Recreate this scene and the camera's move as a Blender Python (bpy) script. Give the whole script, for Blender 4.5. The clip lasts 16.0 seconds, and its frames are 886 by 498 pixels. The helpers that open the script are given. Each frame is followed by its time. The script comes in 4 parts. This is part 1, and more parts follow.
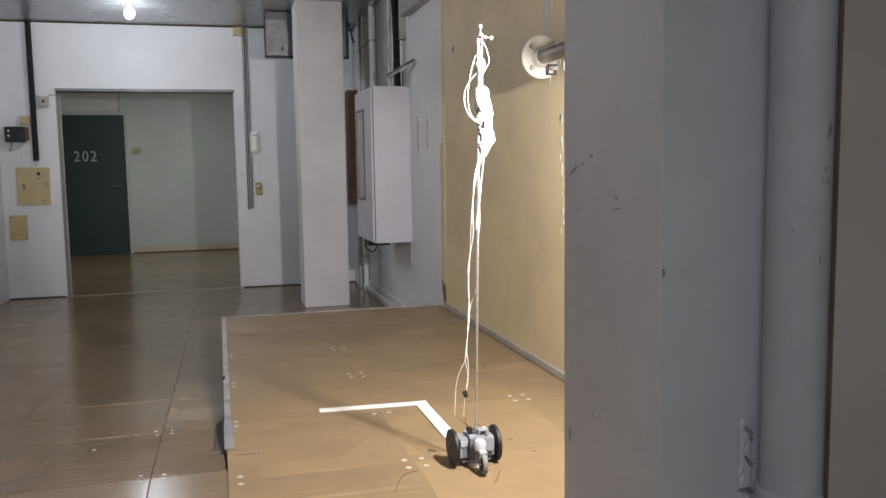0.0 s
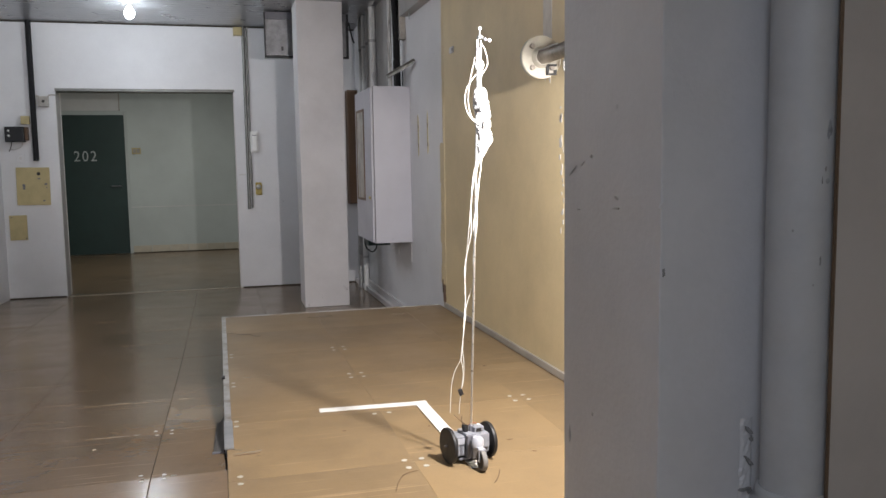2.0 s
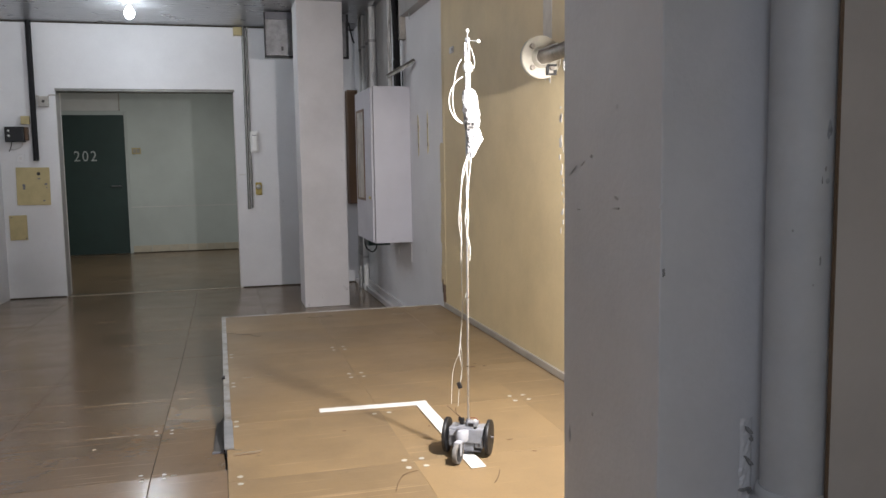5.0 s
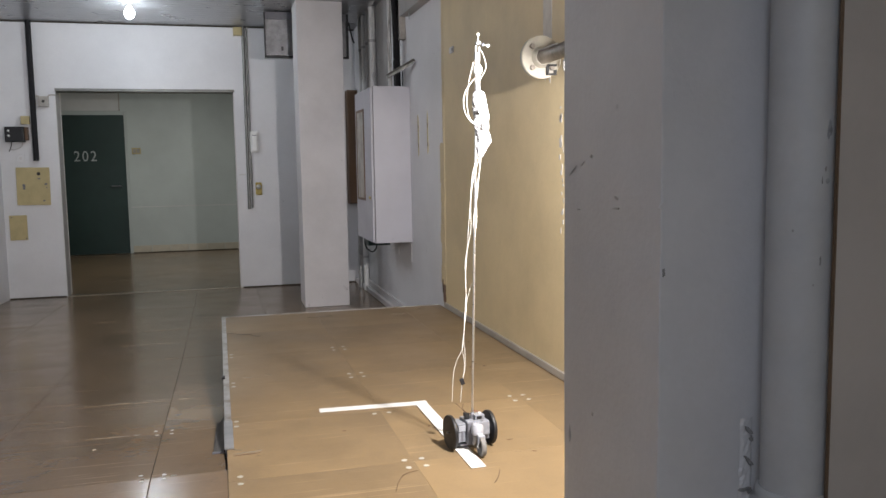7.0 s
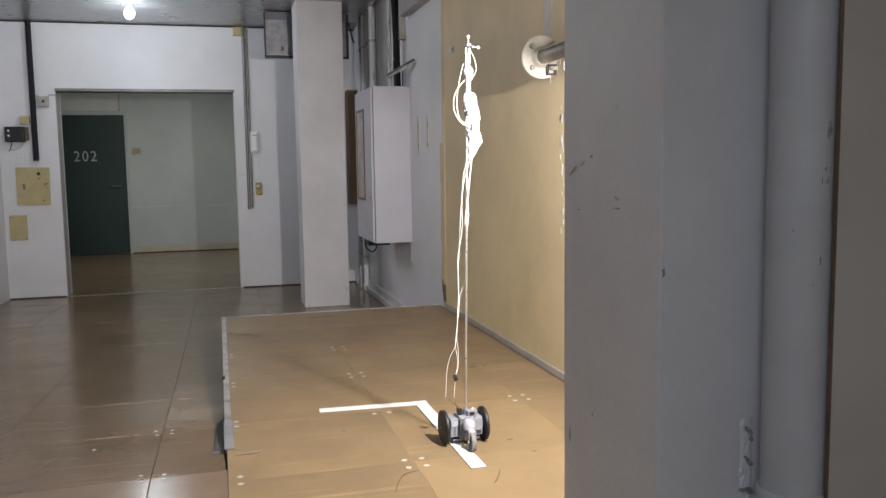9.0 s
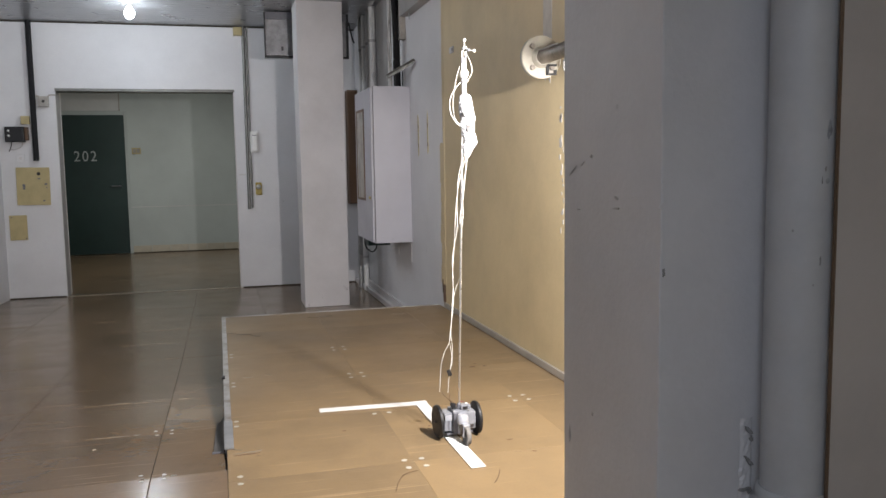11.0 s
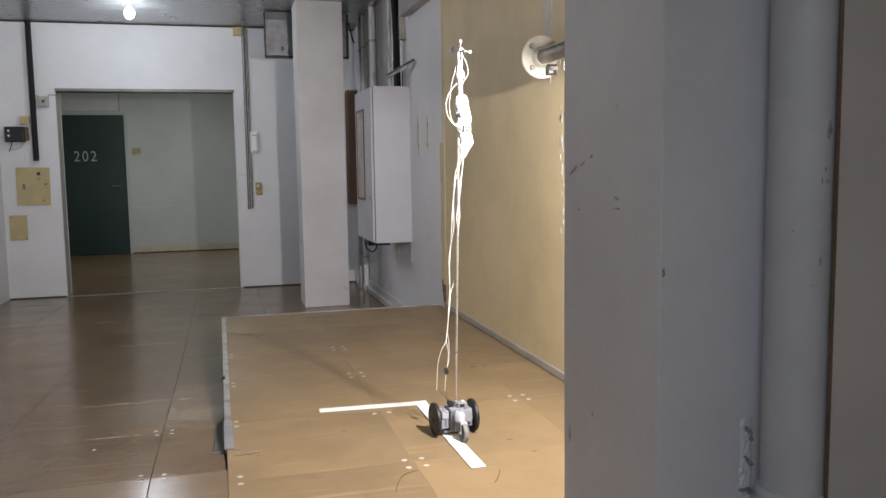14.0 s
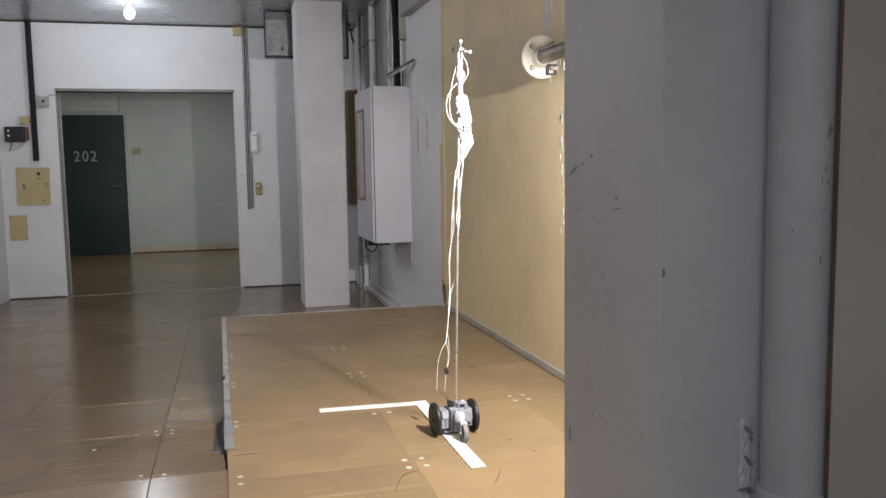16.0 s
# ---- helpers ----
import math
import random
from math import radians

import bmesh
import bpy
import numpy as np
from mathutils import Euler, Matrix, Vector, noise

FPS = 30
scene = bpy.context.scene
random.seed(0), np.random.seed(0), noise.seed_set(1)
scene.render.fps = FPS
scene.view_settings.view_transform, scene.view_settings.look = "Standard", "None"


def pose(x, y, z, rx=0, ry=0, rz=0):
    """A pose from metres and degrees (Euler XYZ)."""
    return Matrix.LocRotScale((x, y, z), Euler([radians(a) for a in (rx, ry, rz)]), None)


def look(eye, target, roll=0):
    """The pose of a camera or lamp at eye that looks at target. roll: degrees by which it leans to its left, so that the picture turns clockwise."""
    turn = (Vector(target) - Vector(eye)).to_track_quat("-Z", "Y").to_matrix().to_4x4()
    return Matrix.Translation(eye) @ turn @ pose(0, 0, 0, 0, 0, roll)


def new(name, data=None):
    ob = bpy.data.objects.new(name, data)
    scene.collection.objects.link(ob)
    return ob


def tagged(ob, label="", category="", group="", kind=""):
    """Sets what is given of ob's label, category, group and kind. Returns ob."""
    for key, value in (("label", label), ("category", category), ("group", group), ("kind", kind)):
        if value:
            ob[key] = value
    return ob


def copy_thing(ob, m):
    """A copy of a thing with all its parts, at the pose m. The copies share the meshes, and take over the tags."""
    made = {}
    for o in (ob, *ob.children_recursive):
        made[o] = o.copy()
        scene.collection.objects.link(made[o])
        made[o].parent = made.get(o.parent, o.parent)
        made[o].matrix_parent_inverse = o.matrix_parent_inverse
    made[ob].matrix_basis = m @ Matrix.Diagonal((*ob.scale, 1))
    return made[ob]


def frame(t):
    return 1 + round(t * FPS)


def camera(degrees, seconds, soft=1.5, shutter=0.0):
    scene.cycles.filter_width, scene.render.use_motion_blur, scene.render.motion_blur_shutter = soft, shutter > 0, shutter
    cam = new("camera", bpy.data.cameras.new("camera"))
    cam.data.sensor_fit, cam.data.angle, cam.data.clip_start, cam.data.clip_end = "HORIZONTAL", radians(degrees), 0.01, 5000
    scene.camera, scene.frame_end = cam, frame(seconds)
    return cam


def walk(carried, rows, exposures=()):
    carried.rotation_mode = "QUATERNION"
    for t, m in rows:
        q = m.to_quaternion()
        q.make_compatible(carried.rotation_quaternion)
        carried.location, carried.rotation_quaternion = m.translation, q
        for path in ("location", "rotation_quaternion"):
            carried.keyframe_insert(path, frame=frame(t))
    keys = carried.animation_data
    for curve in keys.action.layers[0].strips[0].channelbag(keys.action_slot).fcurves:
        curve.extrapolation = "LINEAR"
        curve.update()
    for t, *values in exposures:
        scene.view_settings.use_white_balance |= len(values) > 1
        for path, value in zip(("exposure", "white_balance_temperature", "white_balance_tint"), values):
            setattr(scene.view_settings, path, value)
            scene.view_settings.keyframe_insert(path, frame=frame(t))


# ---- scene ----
cam = camera(56.42, 16.0, soft=1.5)
EYE = (0.0, 0.0, 1.30)
AIM = (EYE[0] + 1.2979, EYE[1] + 4.8009, EYE[2] - 0.5147)
walk(cam, [(0.0, look(EYE, AIM, -0.874)), (16.0, look(EYE, AIM, -0.874))], [(0.0, 0.0), (16.0, 0.0)])

# ---- plan, metres: x along the far wall, y into the hall, z up; the camera stands over x = 0, y = 0 ----
FLOOR_X0, WALL_X = -2.07, 1.49      # hall side walls
FAR_Y, BACK_Y = 9.09, -2.2          # far wall, wall behind the camera
CORR_Y = 13.45                      # wall across the corridor
CEIL = 2.76
PLAT_Z, PLAT_Y1 = 0.304, 5.59       # raised platform
TILE = 0.6
OPEN_X0, OPEN_X1, OPEN_Z = -1.53, 0.20, 2.10
FLOOD = (1.10, 1.86, 1.61)


def floor_z(x, y):
    """The hall floor is level with the platform at the camera and slopes down to the doorway; level again behind the platform."""
    rise = PLAT_Z
    for y0, y1, z0, z1 in ((2.7, 5.2, PLAT_Z, 0.15), (5.2, FAR_Y, 0.15, 0.0)):
        if y > y0:
            rise = z0 + (z1 - z0) * min(1.0, (y - y0) / (y1 - y0))
    return rise * (1.0 if x <= 0 else max(0.0, 1.0 - x / 0.6))


# ---- world and lights ----
world = bpy.data.worlds.new("world")
scene.world = world
world.use_nodes = True
sky = world.node_tree.nodes.new("ShaderNodeTexSky")
sky.sky_type, sky.sun_disc, sky.sun_elevation, sky.sun_rotation = "NISHITA", False, radians(20), radians(120)
world.node_tree.links.new(sky.outputs["Color"], world.node_tree.nodes["Background"].inputs["Color"])
world.node_tree.nodes["Background"].inputs["Strength"].default_value = 0.05


def lamp(name, kind, at, target, watts, colour, size=0.1, size_y=None):
    d = bpy.data.lights.new(name, kind)
    d.energy, d.color = watts, colour
    if kind == "AREA":
        d.shape, d.size, d.size_y = "RECTANGLE", size, size_y or size
    else:
        d.shadow_soft_size = size
    ob = new(name, d)
    ob.matrix_world = look(at, target)
    return ob


BULB = (-0.70, 8.02, 2.682)
lamp("flood_light", "AREA", FLOOD, (0.72, 5.0, 0.72), 84, (1.0, 0.955, 0.94), 0.07, 0.04)
lamp("bulb_light", "POINT", (BULB[0], BULB[1], BULB[2] - 0.095), (BULB[0], BULB[1], 0), 17, (0.82, 0.92, 1.0), 0.025)
lamp("corridor_light", "AREA", (-0.6, 11.3, 2.70), (-0.6, 11.3, 0), 28, (0.97, 0.97, 0.92), 1.2, 0.12)
# the two tube lights are added fill, unseen over the hall and behind the camera
lamp("fill_tube_light", "POINT", (-1.15, 6.1, 2.58), (-1.15, 6.1, 0), 27, (0.90, 0.93, 1.0), 0.08)
lamp("fill_tube_light", "AREA", (-0.6, -1.0, 2.67), (-0.6, -1.0, 0), 31, (0.76, 0.855, 1.0), 1.2, 0.12)


# ---- materials ----
def mat(name, colour, rough=0.6, metal=0.0, vary=0.12, scale=3.0, fine=90.0, bump=0.08, tint=None, spots=0.0, per_piece=0.0, glow=0.0, stretch=(1, 1, 1), coat=0.0, shift=False, rvary=0.12, scratch=0.0, gloss=0.5):
    """A surface with broad blotches, fine grain and relief; tint: the colour of the blotches; spots: dark marks."""
    m = bpy.data.materials.new(name)
    m.use_nodes = True
    nt = m.node_tree
    n, link = nt.nodes, nt.links.new
    b = n["Principled BSDF"]
    tc = n.new("ShaderNodeTexCoord")
    mp = n.new("ShaderNodeMapping")
    mp.inputs["Scale"].default_value = stretch
    if shift:
        where, add = n.new("ShaderNodeObjectInfo"), n.new("ShaderNodeVectorMath")
        add.operation, add.inputs[2].default_value = "MULTIPLY_ADD", (0, 0, 0)
        add.inputs[1].default_value = (1.7, 1.7, 1.7)
        link(where.outputs["Location"], add.inputs[0])
        link(tc.outputs["Object"], add.inputs[2])
        link(add.outputs["Vector"], mp.inputs["Vector"])
    else:
        link(tc.outputs["Object"], mp.inputs["Vector"])

    def tex(s, detail, rough_=0.6):
        t = n.new("ShaderNodeTexNoise")
        t.inputs["Scale"].default_value, t.inputs["Detail"].default_value, t.inputs["Roughness"].default_value = s, detail, rough_
        link(mp.outputs["Vector"], t.inputs["Vector"])
        return t.outputs["Fac"]

    def ramp(v, lo, hi):
        r = n.new("ShaderNodeMapRange")
        r.inputs["From Min"].default_value, r.inputs["From Max"].default_value = lo, hi
        link(v, r.inputs["Value"])
        return r.outputs["Result"]

    def mix(f, a, c):
        x = n.new("ShaderNodeMix")
        x.data_type = "RGBA"
        for s, v in ((x.inputs["Factor"], f), (x.inputs["A"], a), (x.inputs["B"], c)):
            if isinstance(v, bpy.types.NodeSocket):
                link(v, s)
            else:
                s.default_value = v
        return x.outputs["Result"]

    col = (*colour, 1)
    dark = (*(tint or [c * (1 - vary) ** 2 for c in colour]), 1)
    broad, grain = tex(scale, 5), tex(fine, 3)
    c1 = mix(ramp(broad, 0.38, 0.68), col, dark)
    g = n.new("ShaderNodeMapRange")
    g.inputs["To Min"].default_value, g.inputs["To Max"].default_value = 1 - vary * 0.6, 1 + vary * 0.4
    link(grain, g.inputs["Value"])
    h = n.new("ShaderNodeHueSaturation")
    link(c1, h.inputs["Color"])
    if per_piece:
        oi = n.new("ShaderNodeObjectInfo")
        p = n.new("ShaderNodeMapRange")
        p.inputs["To Min"].default_value, p.inputs["To Max"].default_value = 1 - per_piece, 1 + per_piece
        link(oi.outputs["Random"], p.inputs["Value"])
        mul = n.new("ShaderNodeMath")
        mul.operation = "MULTIPLY"
        link(g.outputs["Result"], mul.inputs[0])
        link(p.outputs["Result"], mul.inputs[1])
        link(mul.outputs["Value"], h.inputs["Value"])
    else:
        link(g.outputs["Result"], h.inputs["Value"])
    out = h.outputs["Color"]
    if spots:
        out = mix(ramp(tex(scale * 4.3, 6, 0.7), 0.70 - spots * 0.06, 0.78), out, (*[c * 0.35 for c in colour], 1))
    if scratch:
        for turn_, size in ((0.4, (3.0, 55.0, 1.0)), (1.25, (2.0, 70.0, 1.0))):
            sm = n.new("ShaderNodeMapping")
            sm.inputs["Rotation"].default_value, sm.inputs["Scale"].default_value = (0, 0, turn_), size
            link(mp.outputs["Vector"], sm.inputs["Vector"])
            st = n.new("ShaderNodeTexNoise")
            st.inputs["Scale"].default_value, st.inputs["Detail"].default_value = 1.0, 2.0
            link(sm.outputs["Vector"], st.inputs["Vector"])
            amount = n.new("ShaderNodeMath")
            amount.operation, amount.inputs[1].default_value = "MULTIPLY", scratch
            link(ramp(st.outputs["Fac"], 0.66, 0.80), amount.inputs[0])
            out = mix(amount.outputs["Value"], out, (*[min(1, c * 1.7 + 0.05) for c in colour], 1))
        amount = n.new("ShaderNodeMath")
        amount.operation, amount.inputs[1].default_value = "MULTIPLY", scratch
        link(ramp(tex(2.6, 7, 0.75), 0.52, 0.72), amount.inputs[0])
        out = mix(amount.outputs["Value"], out, (*[c * 0.55 for c in colour], 1))
    link(out, b.inputs["Base Color"])
    rr = n.new("ShaderNodeMapRange")
    rr.inputs["To Min"].default_value, rr.inputs["To Max"].default_value = max(0.03, rough - rvary), min(1, rough + rvary)
    link(tex(scale * 2.2, 6), rr.inputs["Value"])
    link(rr.outputs["Result"], b.inputs["Roughness"])
    b.inputs["Metallic"].default_value = metal
    b.inputs["Specular IOR Level"].default_value = gloss
    if coat:
        b.inputs["Coat Weight"].default_value, b.inputs["Coat Roughness"].default_value = coat, 0.15
    if bump:
        bp = n.new("ShaderNodeBump")
        bp.inputs["Strength"].default_value, bp.inputs["Distance"].default_value = bump, 0.004
        link(grain, bp.inputs["Height"])
        link(bp.outputs["Normal"], b.inputs["Normal"])
    if glow:
        b.inputs["Emission Color"].default_value, b.inputs["Emission Strength"].default_value = (0.92, 0.96, 1, 1), glow
    return m


M = {
    "wall": mat("white_wall_paint", (0.70, 0.70, 0.72), 0.7, vary=0.06, scale=1.2, fine=60, bump=0.15, spots=0.25),
    "wall_low": mat("grey_white_wall_paint", (0.62, 0.63, 0.62), 0.7, vary=0.08, scale=1.5, fine=60, bump=0.15, spots=0.3),
    "pillar": mat("pillar_paint", (0.65, 0.632, 0.64), 0.55, vary=0.07, scale=2.0, fine=70, bump=0.25, spots=0.3),
    "yellow": mat("ochre_wall_paint", (0.67, 0.545, 0.325), 0.55, vary=0.10, scale=1.6, fine=70, bump=0.2, spots=0.35),
    "floor": mat("brown_lino_floor", (0.192, 0.128, 0.073), 0.22, vary=0.16, scale=1.3, fine=45, bump=0.05, spots=0.35, per_piece=0.06, shift=True, rvary=0.10, scratch=0.55, gloss=0.46),
    "plat": mat("tan_lino_platform", (0.272, 0.190, 0.102), 0.42, vary=0.18, scale=2.0, fine=120, bump=0.05, spots=0.5, per_piece=0.035, tint=(0.205, 0.146, 0.083), shift=True, rvary=0.09, scratch=0.4, gloss=0.28),
    "joint": mat("dark_joint", (0.05, 0.04, 0.03), 0.8),
    "ceiling": mat("aluminium_slat", (0.39, 0.395, 0.41), 0.30, metal=0.75, vary=0.04, scale=2, fine=50, bump=0.02),
    "steel": mat("galvanised_steel", (0.48, 0.48, 0.48), 0.42, metal=0.8, vary=0.2, scale=9, fine=80, bump=0.05),
    "alu": mat("aluminium_trim", (0.45, 0.46, 0.48), 0.40, metal=0.6, vary=0.15, scale=8, fine=80, bump=0.05),
    "black": mat("black_plastic", (0.011, 0.011, 0.013), 0.52, vary=0.2, scale=20, fine=150, bump=0.05),
    "white": mat("white_plastic", (0.78, 0.78, 0.77), 0.45, vary=0.05, scale=10, fine=150, bump=0.03),
    "tape": mat("white_tape", (0.80, 0.80, 0.79), 0.6, vary=0.05, scale=14, fine=140, bump=0.05, spots=0.2),
    "beige": mat("beige_plastic", (0.49, 0.405, 0.21), 0.5, vary=0.08, scale=8, fine=90, bump=0.04, spots=0.3),
    "brass": mat("brass", (0.72, 0.55, 0.12), 0.3, metal=0.8, vary=0.1, scale=20),
    "green": mat("dark_green_door_paint", (0.014, 0.040, 0.036), 0.5, vary=0.12, scale=2, fine=70, bump=0.08),
    "greenish": mat("grey_green_corridor_paint", (0.51, 0.56, 0.545), 0.6, vary=0.06, scale=1.4, fine=60, bump=0.1, spots=0.2),
    "brown": mat("brown_wood", (0.16, 0.09, 0.05), 0.5, vary=0.3, scale=6, fine=60, stretch=(1, 1, 0.1)),
    "cabinet": mat("grey_cabinet_paint", (0.48, 0.478, 0.53), 0.45, vary=0.05, scale=2.5, fine=80, bump=0.04, spots=0.3),
    "skirt": mat("beige_skirting_tile", (0.55, 0.50, 0.40), 0.35, vary=0.08, scale=6, per_piece=0.07),
    "baseboard": mat("grey_baseboard", (0.38, 0.35, 0.31), 0.5, vary=0.12, scale=5, fine=80, spots=0.4),
    "pipe": mat("painted_pipe", (0.50, 0.495, 0.50), 0.5, vary=0.07, scale=5, fine=60, bump=0.12, spots=0.4),
    "bulb": mat("lit_bulb", (0.9, 0.9, 0.9), 0.3, vary=0.0, bump=0, glow=60.0),
    "tube": mat("lit_tube", (0.9, 0.9, 0.9), 0.3, vary=0.0, bump=0, glow=5.0),
    "flange": mat("cream_flange_paint", (0.37, 0.35, 0.30), 0.45, vary=0.12, scale=20, fine=120, spots=0.4),
    "rust": mat("dull_steel", (0.30, 0.27, 0.24), 0.45, metal=0.7, vary=0.3, scale=18, fine=120),
    "grey": mat("light_grey_plastic", (0.26, 0.27, 0.30), 0.4, vary=0.12, scale=30, fine=200, bump=0.03),
    "pale": mat("pale_plastic", (0.38, 0.39, 0.43), 0.4, vary=0.06, scale=30, fine=200, bump=0.03),
    "dgrey": mat("dark_grey_plastic", (0.15, 0.15, 0.17), 0.45, vary=0.1, scale=30, fine=200, bump=0.03),
    "rubber": mat("grey_rubber", (0.20, 0.19, 0.18), 0.7, vary=0.15, scale=40, fine=200, bump=0.1),
    "rod": mat("bright_rod", (0.70, 0.70, 0.70), 0.3, metal=0.9, vary=0.05, scale=30),
    "wire": mat("white_wire", (0.62, 0.61, 0.58), 0.5, vary=0.05, scale=30),
    "red": mat("red_wire", (0.20, 0.03, 0.025), 0.5, vary=0.1, scale=30),
    "letter": mat("pale_grey_lettering", (0.42, 0.46, 0.46), 0.5, vary=0.06, scale=20),
    "old": mat("plaster_patch", (0.50, 0.47, 0.43), 0.85, vary=0.2, scale=8, fine=60, bump=0.3, spots=0.4),
    "partition": mat("brown_grey_panel", (0.48, 0.435, 0.405), 0.6, vary=0.06, scale=3, fine=60, bump=0.08),
    "scuff": mat("grey_scuff", (0.50, 0.48, 0.47), 0.7, vary=0.2, scale=40),
    "scuff2": mat("dark_chip", (0.33, 0.315, 0.305), 0.8, vary=0.3, scale=60),
    "conduit": mat("dull_grey_conduit", (0.19, 0.19, 0.18), 0.4, metal=0.3, vary=0.15, scale=8),
    "yellow_plate": mat("yellow_plate", (0.42, 0.32, 0.07), 0.45, vary=0.1, scale=20),
    "cap": mat("worn_white_cap", (0.50, 0.475, 0.42), 0.6, vary=0.1, scale=30),
    "filler": mat("pale_wall_filler", (0.62, 0.60, 0.57), 0.8, vary=0.12, scale=9, fine=80, bump=0.2),
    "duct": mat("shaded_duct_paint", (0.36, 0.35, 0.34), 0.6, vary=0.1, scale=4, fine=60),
    "duct_black": mat("matt_black_duct", (0.008, 0.008, 0.010), 0.85, vary=0.1, scale=8),
    "worn": mat("worn_glossy_edge", (0.34, 0.30, 0.24), 0.22, vary=0.25, scale=40),
    "spoke": mat("charcoal_plastic", (0.035, 0.033, 0.033), 0.4, vary=0.1, scale=30),
    "wrap": mat("crumpled_white_wrap", (0.47, 0.47, 0.49), 0.45, vary=0.25, scale=30, fine=160, bump=0.2),
    "edge": mat("worn_edge_metal", (0.45, 0.45, 0.46), 0.42, metal=0.5, vary=0.3, scale=14, fine=60, bump=0.1, spots=1.0, tint=(0.24, 0.21, 0.17)),
    "scratched": mat("scratched_bare_metal", (0.22, 0.22, 0.23), 0.40, metal=0.6, vary=0.35, scale=16, fine=120, bump=0.15, spots=0.8, tint=(0.15, 0.15, 0.16)),
    "smear": mat("dark_lino_smear", (0.20, 0.142, 0.085), 0.4, vary=0.3, scale=30),
    "smudge": mat("faint_grey_smudge", (0.43, 0.43, 0.44), 0.6, vary=0.3, scale=50),
    "seal": mat("brown_edge", (0.16, 0.10, 0.06), 0.6, vary=0.2, scale=8),
}


# ---- mesh helpers ----
def part(name, bm, material, parent=None, label="", smooth=False):
    me = bpy.data.meshes.new(name)
    bm.normal_update()
    if smooth:
        for f in bm.faces:
            f.smooth = True
    bm.to_mesh(me)
    bm.free()
    me.materials.append(M[material] if isinstance(material, str) else material)
    if smooth:
        me.set_sharp_from_angle(angle=radians(40))
    ob = new(name, me)
    if parent is not None:
        ob.parent = parent
    if label:
        tagged(ob, label)
    return ob


def empty(name, at=(0, 0, 0), label="", category="", group="", kind=""):
    ob = new(name)
    ob.location = at
    ob.empty_display_size = 0.05
    return tagged(ob, label, category, group, kind)


def add_box(bm, x0, x1, y0, y1, z0, z1, bevel=0.0, m=None):
    vs = bmesh.ops.create_cube(bm, size=1.0)["verts"]
    mm = Matrix.Translation(((x0 + x1) / 2, (y0 + y1) / 2, (z0 + z1) / 2)) @ Matrix.Diagonal((abs(x1 - x0), abs(y1 - y0), abs(z1 - z0), 1))
    bmesh.ops.transform(bm, matrix=(m @ mm) if m else mm, verts=vs)
    if bevel:
        es = list({e for v in vs for e in v.link_edges})
        bmesh.ops.bevel(bm, geom=es, offset=bevel, segments=2, profile=0.6, affect="EDGES")
    return bm


def box(x0, x1, y0, y1, z0, z1, bevel=0.0, m=None):
    return add_box(bmesh.new(), x0, x1, y0, y1, z0, z1, bevel, m)


def add_turn(bm, profile, m, steps=24):
    """A body turned round the local z axis; profile: (radius, height) pairs."""
    rings = []
    for r, z in profile:
        rings.append([bm.verts.new(m @ Vector((r * math.cos(2 * math.pi * i / steps), r * math.sin(2 * math.pi * i / steps), z))) for i in range(steps)])
    for a, b in zip(rings, rings[1:]):
        for i in range(steps):
            bm.faces.new((a[i], a[(i + 1) % steps], b[(i + 1) % steps], b[i]))
    if profile[0][0] > 0:
        bm.faces.new(rings[0][::-1])
        bm.faces.new(rings[-1])
    return bm


def turn(profile, m=Matrix(), steps=24):
    return add_turn(bmesh.new(), profile, m, steps)


def rod_m(a, b):
    a, b = Vector(a), Vector(b)
    return Matrix.Translation(a) @ (b - a).to_track_quat("Z", "Y").to_matrix().to_4x4(), (b - a).length


def add_rod(bm, a, b, r, steps=12):
    m, length = rod_m(a, b)
    return add_turn(bm, [(r, 0), (r, length)], m, steps)


def rod(a, b, r, steps=12):
    return add_rod(bmesh.new(), a, b, r, steps)


def tube_path(points, r, steps=8, sub=6, wobble=0.0, closed_ends=True):
    """A round wire along a smooth line through the points."""
    pts = [Vector(p) for p in points]
    line = []
    for i in range(len(pts) - 1):
        p0, p1, p2, p3 = pts[max(i - 1, 0)], pts[i], pts[i + 1], pts[min(i + 2, len(pts) - 1)]
        for k in range(sub):
            t = k / sub
            line.append(0.5 * ((2 * p1) + (p2 - p0) * t + (2 * p0 - 5 * p1 + 4 * p2 - p3) * t * t + (3 * p1 - p0 - 3 * p2 + p3) * t ** 3))
    line.append(pts[-1])
    bm, rings = bmesh.new(), []
    for i, p in enumerate(line):
        d = (line[min(i + 1, len(line) - 1)] - line[max(i - 1, 0)]).normalized()
        q = d.to_track_quat("Z", "Y").to_matrix()
        rings.append([bm.verts.new(p + q @ Vector((r * math.cos(2 * math.pi * k / steps), r * math.sin(2 * math.pi * k / steps), 0))) for k in range(steps)])
    for a, b in zip(rings, rings[1:]):
        for k in range(steps):
            bm.faces.new((a[k], a[(k + 1) % steps], b[(k + 1) % steps], b[k]))
    bm.faces.new(rings[0][::-1])
    bm.faces.new(rings[-1])
    return bm


def setting(name, bm, material, label="", smooth=False):
    return tagged(part(name, bm, material, None, "", smooth), label, "", "", "structure")


